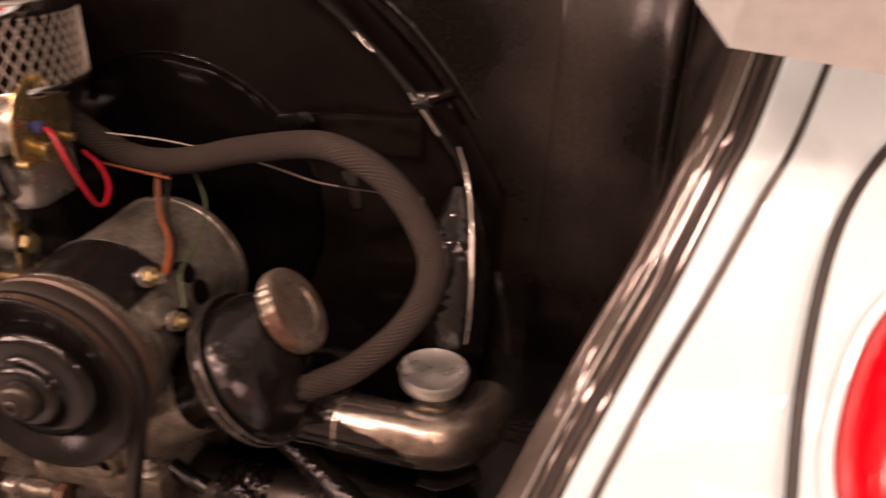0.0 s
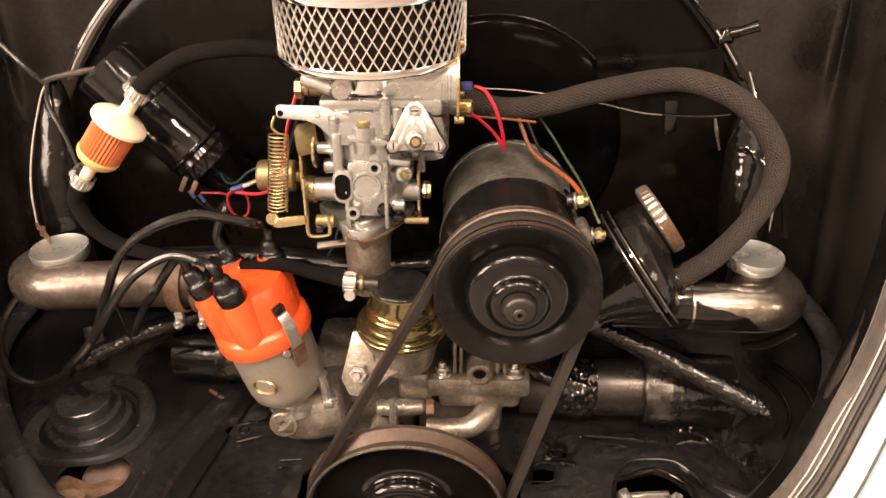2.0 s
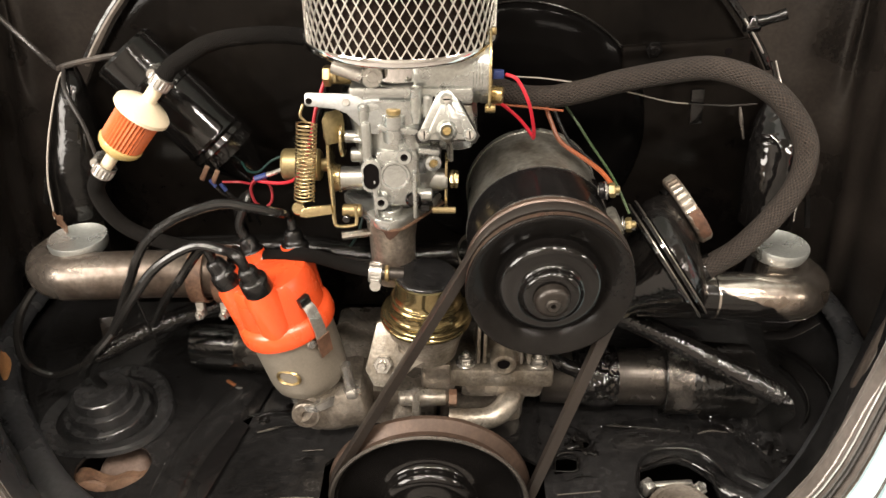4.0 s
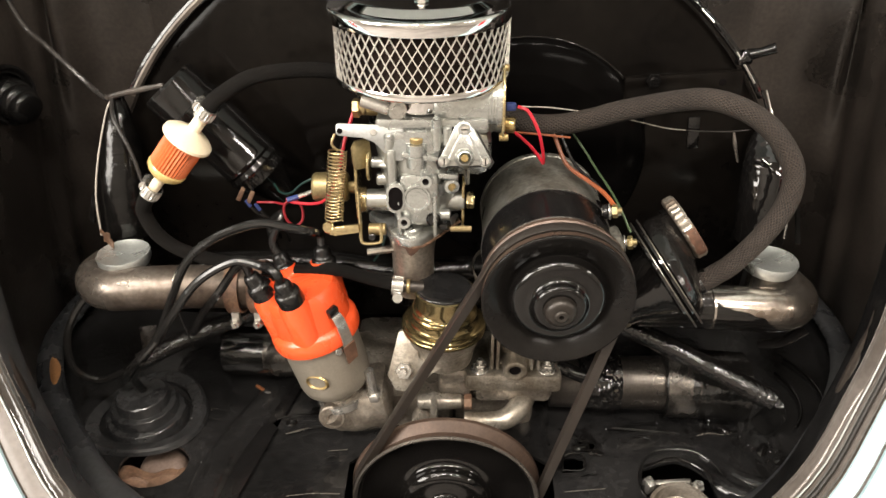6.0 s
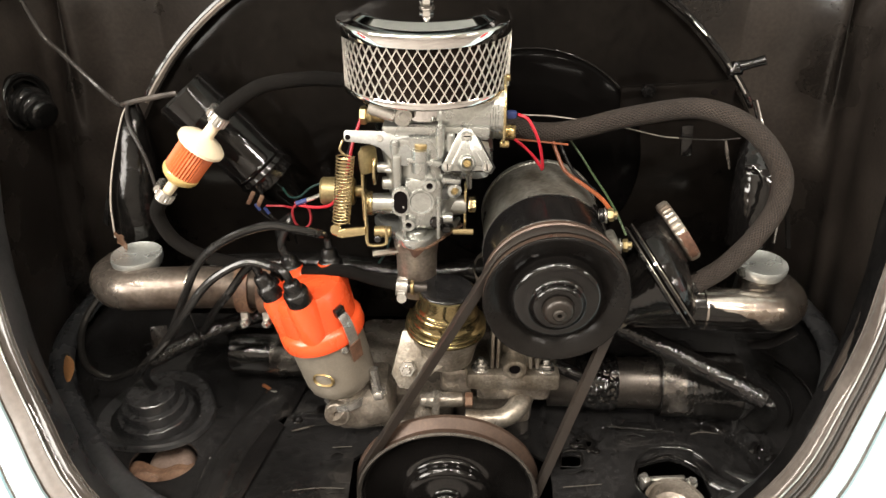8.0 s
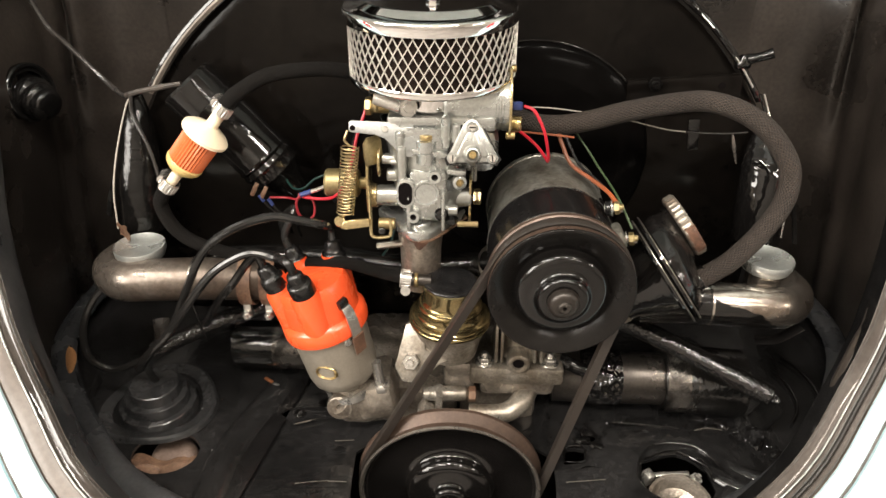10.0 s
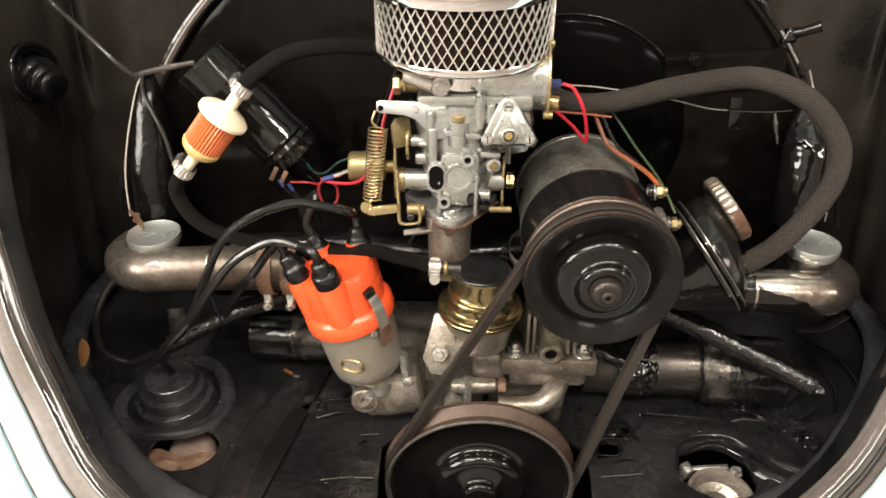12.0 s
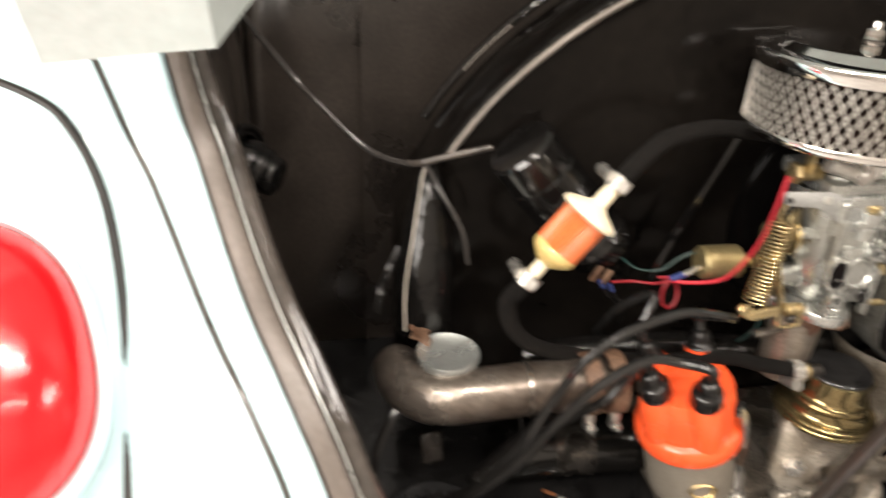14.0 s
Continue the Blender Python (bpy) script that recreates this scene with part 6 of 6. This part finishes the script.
part("dome", lathe(rounded([(0.096, -0.002), (0.086, 0.0010), (0.074, 0.0032), (0.058, 0.0042), (0.047, 0.0044), (0.0428, 0.0030), (0.0420, -0.002)], 4), (0.246, 0.030, 0.376), (0, 0, 1), 72, wobble=lambda a, h: 1 + 0.05 * math.sin(2 * a + 1) + 0.02 * math.sin(5 * a) + (0.02 * math.sin(11 * a) if h > 0.005 else 0)), M["black_floor"], tin, angle=180)
for cx, cy, rr, a0_, a1_, wide in ((0.325, 0.060, 0.050, 190, 300, 0.010), (0.340, 0.078, 0.052, 195, 310, 0.009)):
    part("pressed_bead", tube([(cx + rr * math.cos(radians(a)), cy + rr * math.sin(radians(a)), 0.3765) for a in np.linspace(a0_, a1_, 12)], [0.003, wide, wide, wide, 0.003], 14, 3, flat=(1.0, 0.6)), M["black_floor"], tin)
for loop, seed in ((NOTCH, 2), (TEAR, 5)):
    part("torn_rim", tube([(x, y, 0.3785 + 0.0012 * math.sin(k * 2.3 + seed)) for k, (x, y) in enumerate(loop + loop[:1])], [0.0006, 0.0014, 0.0008, 0.0016, 0.0006], 8, 5), M["wet_black"], tin, "bent glossy hole edge")
rnd = random.Random(7)
for x, y in ((0.268, 0.094), (0.285, 0.098), (0.300, 0.099), (0.312, 0.105), (0.15, 0.075), (0.165, 0.066), (0.158, 0.085), (0.345, 0.075), (0.36, 0.06), (-0.13, 0.13), (-0.15, 0.12)):
    part("paint_drip", lathe([(0.007, 0), (0.005, 0.0022), (0.002, 0.003), (0, 0.003)], (x, y, 0.3765), (0.1, -0.1, 1), 12, wobble=lambda a, h: 1 + 0.5 * math.sin(2 * a + x * 90)), M["black_gloss"], tin, "glossy paint drip")
for cx, cy, rr, a0_, a1_ in ((0.330, 0.050, 0.040, 150, 250), (0.345, 0.055, 0.045, 165, 245), (0.360, 0.075, 0.055, 190, 250), (0.36, 0.17, 0.085, -40, 40), (0.34, 0.16, 0.075, -45, 30)):
    part("edge_fold", tube([(cx + rr * math.cos(radians(a)), cy + rr * math.sin(radians(a)), 0.3785) for a in np.linspace(a0_, a1_, 9)], 0.0017, 8, 3, flat=(1.0, 0.9)), M["black_gloss"], tin)
for x0, y0, x1, y1 in ((0.128, 0.10, 0.150, 0.085), (0.15, 0.10, 0.165, 0.075), (0.20, 0.085, 0.235, 0.083), (0.27, 0.088, 0.31, 0.094), (0.135, 0.03, 0.165, 0.034), (-0.16, 0.135, -0.125, 0.142), (-0.15, 0.128, -0.13, 0.13), (-0.125, 0.05, -0.11, 0.052)):
    mid = (x0 + x1) / 2, (y0 + y1) / 2 + 0.003
    # Folds at the far right take the bright metal as painted glints.
    part("edge_fold", tube([(x0, y0, 0.378), (*mid, 0.380), (x1, y1, 0.378)], [0.0005, 0.0011, 0.0005], 8), M["hub_bright" if x0 > 0.26 else "black_gloss"], tin)
# Tiny gloss domes, added in clusters so that the floor shows glints.
specks = bmesh.new()
for k in range(620):
    cx, cy, sx, sy = ((0.155, 0.078, 0.020, 0.022), (0.250, 0.098, 0.040, 0.012), (0.345, 0.066, 0.020, 0.020), (0.215, 0.058, 0.020, 0.025), (0.300, 0.105, 0.020, 0.012), (0.175, 0.085, 0.030, 0.012), (0.0, 0.08, 0.33, 0.08), (0.305, 0.090, 0.030, 0.020))[k % 8]
    x, y, r = rnd.gauss(cx, sx), rnd.gauss(cy, sy), rnd.uniform(0.0005, 0.0021)
    if abs(x) < 0.115 or math.hypot(x - HOLE_L[0], y - HOLE_L[1]) < 0.045 or math.hypot(x - HOLE_R[0], y - HOLE_R[1]) < 0.046 or not -0.02 < y < 0.2 or abs(x) > 0.37 or (0.122 < x < 0.152 and 0.036 < y < 0.066) or (0.144 < x < 0.172 and 0.066 < y < 0.092):
        continue
    lift = 0.0035 if math.hypot(x - 0.246, y - 0.030) < 0.070 else 0.0
    lathe([(r, 0), (r * 0.7, r * 0.5), (0, r * 0.75)], (x, y, 0.3755 + lift), (rnd.uniform(-0.3, 0.3), rnd.uniform(-0.3, 0.3), 1), 7, specks, wobble=lambda a, h: 1 + 0.4 * math.sin(2 * a + k))
tagged(part("glint_specks", specks, M["wet_black"], tin), "scattered tiny glossy domes added for glints on the tin", kind="stuff")
sc = thing("metal_scrap", (-0.212, 0.15, 0.379), "small copper and steel scrap lying on the tin", "scrap")
part("copper_end", block((-0.219, 0.155, 0.382), (0.014, 0.004, 0.003), (0, 0, -35), 0.001), M["copper"], sc)
part("steel_end", block((-0.208, 0.147, 0.382), (0.010, 0.005, 0.003), (0, 0, -35), 0.001), M["steel"], sc)
for x, y in ((-0.283, 0.108), (-0.252, 0.045)):
    single("chip", block((0, 0, 0), (0.008, 0.004, 0.002), (0, 0, 20), 0.0008), M["galv"], (0, 0, 0), "small pale chip lying on the tin", "chip", "chips").location = (x, y, 0.3775)

# ---- wires ----
def wire(points, r, mat, label, group="wires"):
    return single("wire", tube(points, r, 8), mat, points[0], label, "wire", group)


wire([(0.064, 0.117, 0.746), (0.073, 0.112, 0.743), (0.0825, 0.109, 0.726), (0.0885, 0.114, 0.703), (0.090, 0.121, 0.691), (0.089, 0.131, 0.690), (0.081, 0.147, 0.696), (0.066, 0.160, 0.705), (0.050, 0.166, 0.712)], 0.0015, M["red"], "bright red insulated wire looping from the choke")
wire([(0.058, 0.175, 0.700), (0.09, 0.168, 0.7), (0.12, 0.165, 0.698)], 0.0011, M["wire_orange"], "short dirty orange insulated wire")
wire([(0.104, 0.178, 0.702), (0.109, 0.165, 0.690), (0.1175, 0.150, 0.6755), (0.135, 0.130, 0.669), (0.147, 0.110, 0.666), (0.155, 0.090, 0.661)], 0.0020, M["wire_orange"], "dirty orange insulated wire to the generator")
wire([(0.110, 0.182, 0.703), (0.117, 0.165, 0.688), (0.126, 0.147, 0.6755), (0.142, 0.127, 0.6675), (0.153, 0.105, 0.662), (0.157, 0.088, 0.6585)], 0.0016, M["strap"], "thin dark wire to the generator terminal")
wire([(0.120, 0.195, 0.700), (0.138, 0.180, 0.6785), (0.146, 0.160, 0.6695), (0.155, 0.125, 0.6625), (0.160, 0.100, 0.657), (0.169, 0.085, 0.640)], 0.0011, M["wire_green"], "thin green wire to the generator")
wire([(-0.150, 0.135, 0.6440), (-0.1545, 0.134, 0.640), (-0.1565, 0.134, 0.632), (-0.154, 0.134, 0.621), (-0.147, 0.136, 0.615), (-0.1405, 0.138, 0.620), (-0.1400, 0.141, 0.631), (-0.146, 0.143, 0.640), (-0.156, 0.146, 0.639)], 0.0013, M["red_dark"], "dark red insulated wire loop below the idle valve")
wire([(-0.190, 0.160, 0.628), (-0.172, 0.158, 0.629), (-0.158, 0.145, 0.634), (-0.150, 0.136, 0.643)], 0.0012, M["red_dark"], "thin dark red wire from the ignition coil")
wire([(-0.1515, 0.1348, 0.6440), (-0.1465, 0.1348, 0.6458), (-0.1405, 0.1348, 0.6480)], 0.0026, M["blue"], "blue crimp sleeve on the idle valve wire")
wire([(-0.1405, 0.1348, 0.6480), (-0.1340, 0.1355, 0.6500), (-0.1250, 0.1380, 0.6530)], 0.0022, M["steel"], "bright steel spade connector on the idle valve")
wire([(-0.056, 0.136, 0.614), (-0.060, 0.133, 0.600), (-0.064, 0.133, 0.588), (-0.072, 0.138, 0.573)], 0.0011, M["teal"], "thin dark green wire beside the intake manifold")
wire([(-0.070, 0.205, 0.762), (-0.080, 0.203, 0.738), (-0.092, 0.203, 0.708), (-0.106, 0.206, 0.670), (-0.122, 0.207, 0.628), (-0.130, 0.207, 0.600)], [0.0024, 0.0026, 0.0030, 0.0042, 0.0044, 0.0042], M["wet_black"], "glossy black throttle cable tube behind the carburettor")
wire([(-0.080, 0.124, 0.738), (-0.088, 0.117, 0.716), (-0.094, 0.114, 0.692), (-0.103, 0.117, 0.667), (-0.113, 0.121, 0.651), (-0.127, 0.129, 0.643), (-0.144, 0.134, 0.6415), (-0.152, 0.135, 0.6430)], 0.0015, M["red"], "red insulated wire along the carburettor")
wire([(-0.176, 0.180, 0.640), (-0.166, 0.165, 0.637), (-0.152, 0.152, 0.643), (-0.138, 0.150, 0.655), (-0.122, 0.150, 0.660), (-0.104, 0.148, 0.655)], 0.0011, M["teal"], "thin dark teal wire from the coil to the idle valve")
wire([(0.07, 0.17, 0.727), (0.11, 0.19, 0.718), (0.174, 0.2, 0.705), (0.218, 0.2, 0.695), (0.240, 0.2, 0.6925)], 0.0006, M["pale_wire"], "thin grey wire across the shroud")
wire([(0.240, 0.2, 0.6925), (0.262, 0.201, 0.6910), (0.285, 0.202, 0.6905), (0.305, 0.204, 0.6915)], 0.0008, M["grey_wire"], "thin dark sleeved wire end across the shroud")
wire([(-0.515, 0.36, 0.83), (-0.478, 0.315, 0.795), (-0.452, 0.29, 0.769), (-0.436, 0.29, 0.750), (-0.402, 0.282, 0.716), (-0.381, 0.268, 0.705), (-0.358, 0.240, 0.708), (-0.345, 0.228, 0.714)], 0.0030, M["grey_wire"], "thin dark wiring loom along the bay wall")
wire([(-0.372, 0.262, 0.703), (-0.356, 0.238, 0.709), (-0.345, 0.226, 0.7145), (-0.330, 0.224, 0.7190), (-0.308, 0.224, 0.7235), (-0.288, 0.225, 0.7270)], [0.0020, 0.0028, 0.0032, 0.0028, 0.0031, 0.0026], M["dusty_tape"], "pale dusty tape round the wiring loom")
wire([(-0.345, 0.226, 0.714), (-0.335, 0.20, 0.70), (-0.318, 0.185, 0.67), (-0.312, 0.18, 0.64)], 0.002, M["grey_wire"], "thin grey wire beside the duct")
wire([(-0.344, 0.2245, 0.7135), (-0.349, 0.214, 0.701), (-0.358, 0.192, 0.66), (-0.365, 0.180, 0.62), (-0.366, 0.172, 0.580)], 0.0009, M["pale_wire"], "pale dirty wire down the duct")
single("rust_patch", sheet([[(-0.362 + 0.005 * k + 0.0015 * math.sin(j * 2.1), 0.166 - 0.004 * k, 0.576 + 0.005 * j + 0.002 * math.sin(k * 1.9 + j)) for k in range(4)] for j in range(4)], 0.0012), M["rust"], (-0.345, 0.16, 0.575), "flaking brown rust at the duct foot", "rust flake")
wire([(-0.339, 0.1, 0.454), (-0.373, 0.1, 0.441), (-0.396, 0.1, 0.46), (-0.395, 0.11, 0.499), (-0.374, 0.13, 0.532), (-0.334, 0.16, 0.548)], 0.004, M["lead"], "glossy black cable loop at the bay seal")
wire([(-0.276, 0.112, 0.545), (-0.272, 0.110, 0.520), (-0.268, 0.110, 0.495), (-0.266, 0.112, 0.475)], 0.0008, M["lead"], "thin black wire hanging below the heater pipe")

# ---- generator terminals ----
for p in ((0.157, 0.082, 0.663), (0.174, 0.08, 0.632)):
    t_ = thing("terminal", p, "brass terminal stud with nut on the generator", "terminal", "generator terminals")
    part("stud", tube([Vector(p) - Vector((0.016, -0.004, 0.002)), p], 0.004, 10, smooth=False), M["steel"], t_)
    part("nut", hexnut(Vector(p) - Vector((0.008, 0, 0)), (1, -0.2, 0.2), 0.0062, 0.005), M["dull_gold"], t_)
    part("washer", disc(0.0075, -0.0030, -0.0015, Vector(p) - Vector((0.008, 0, 0)), (1, -0.2, 0.2), 18), M["steel"], t_)
    part("insulator", disc(0.0070, -0.0080, -0.0032, Vector(p) - Vector((0.008, 0, 0)), (1, -0.2, 0.2), 18), M["strap"], t_)

# ---- small things in the bay ----
plug = thing("rubber_grommet", (-0.500, 0.30, 0.655), "black rubber grommet in the bay wall", "grommet")
part("flange", lathe(rounded([(0.0, -0.004), (0.033, -0.004), (0.0345, 0.002), (0.0335, 0.007), (0.0290, 0.0075), (0.0275, 0.004), (0.0240, 0.004)], 3), (-0.502, 0.30, 0.690), (1, -0.35, 0.12), 48), M["rubber"], plug)
part("neck", lathe(rounded([(0.0245, 0.000), (0.0245, 0.010), (0.0215, 0.012), (0.0225, 0.017), (0.0215, 0.022), (0.0180, 0.0235), (0.0188, 0.028), (0.0180, 0.033), (0.0140, 0.035), (0.010, 0.036), (0, 0.036)], 3), (-0.502, 0.30, 0.687), (0.86, -0.42, -0.28), 44), M["rubber"], plug)
leaf = []
for k in range(9):
    t = k / 8
    half = 0.0064 * math.sin(math.pi * (0.08 + 0.88 * t)) ** 0.7
    mid = Vector((-0.4165 + 0.010 * t, 0.0915 + 0.002 * math.sin(t * 3), 0.443 + 0.036 * t))
    leaf.append([mid + Vector((half * q, -0.0018 * (1 - q * q), 0.0012 * q * math.sin(5 * t))) for q in (-1, -0.5, 0, 0.5, 1)])
single("dry_leaf", sheet(leaf, 0.0006), M["leaf"], (-0.42, 0.11, 0.47), "dry orange-brown leaf caught at the seal", "leaf")
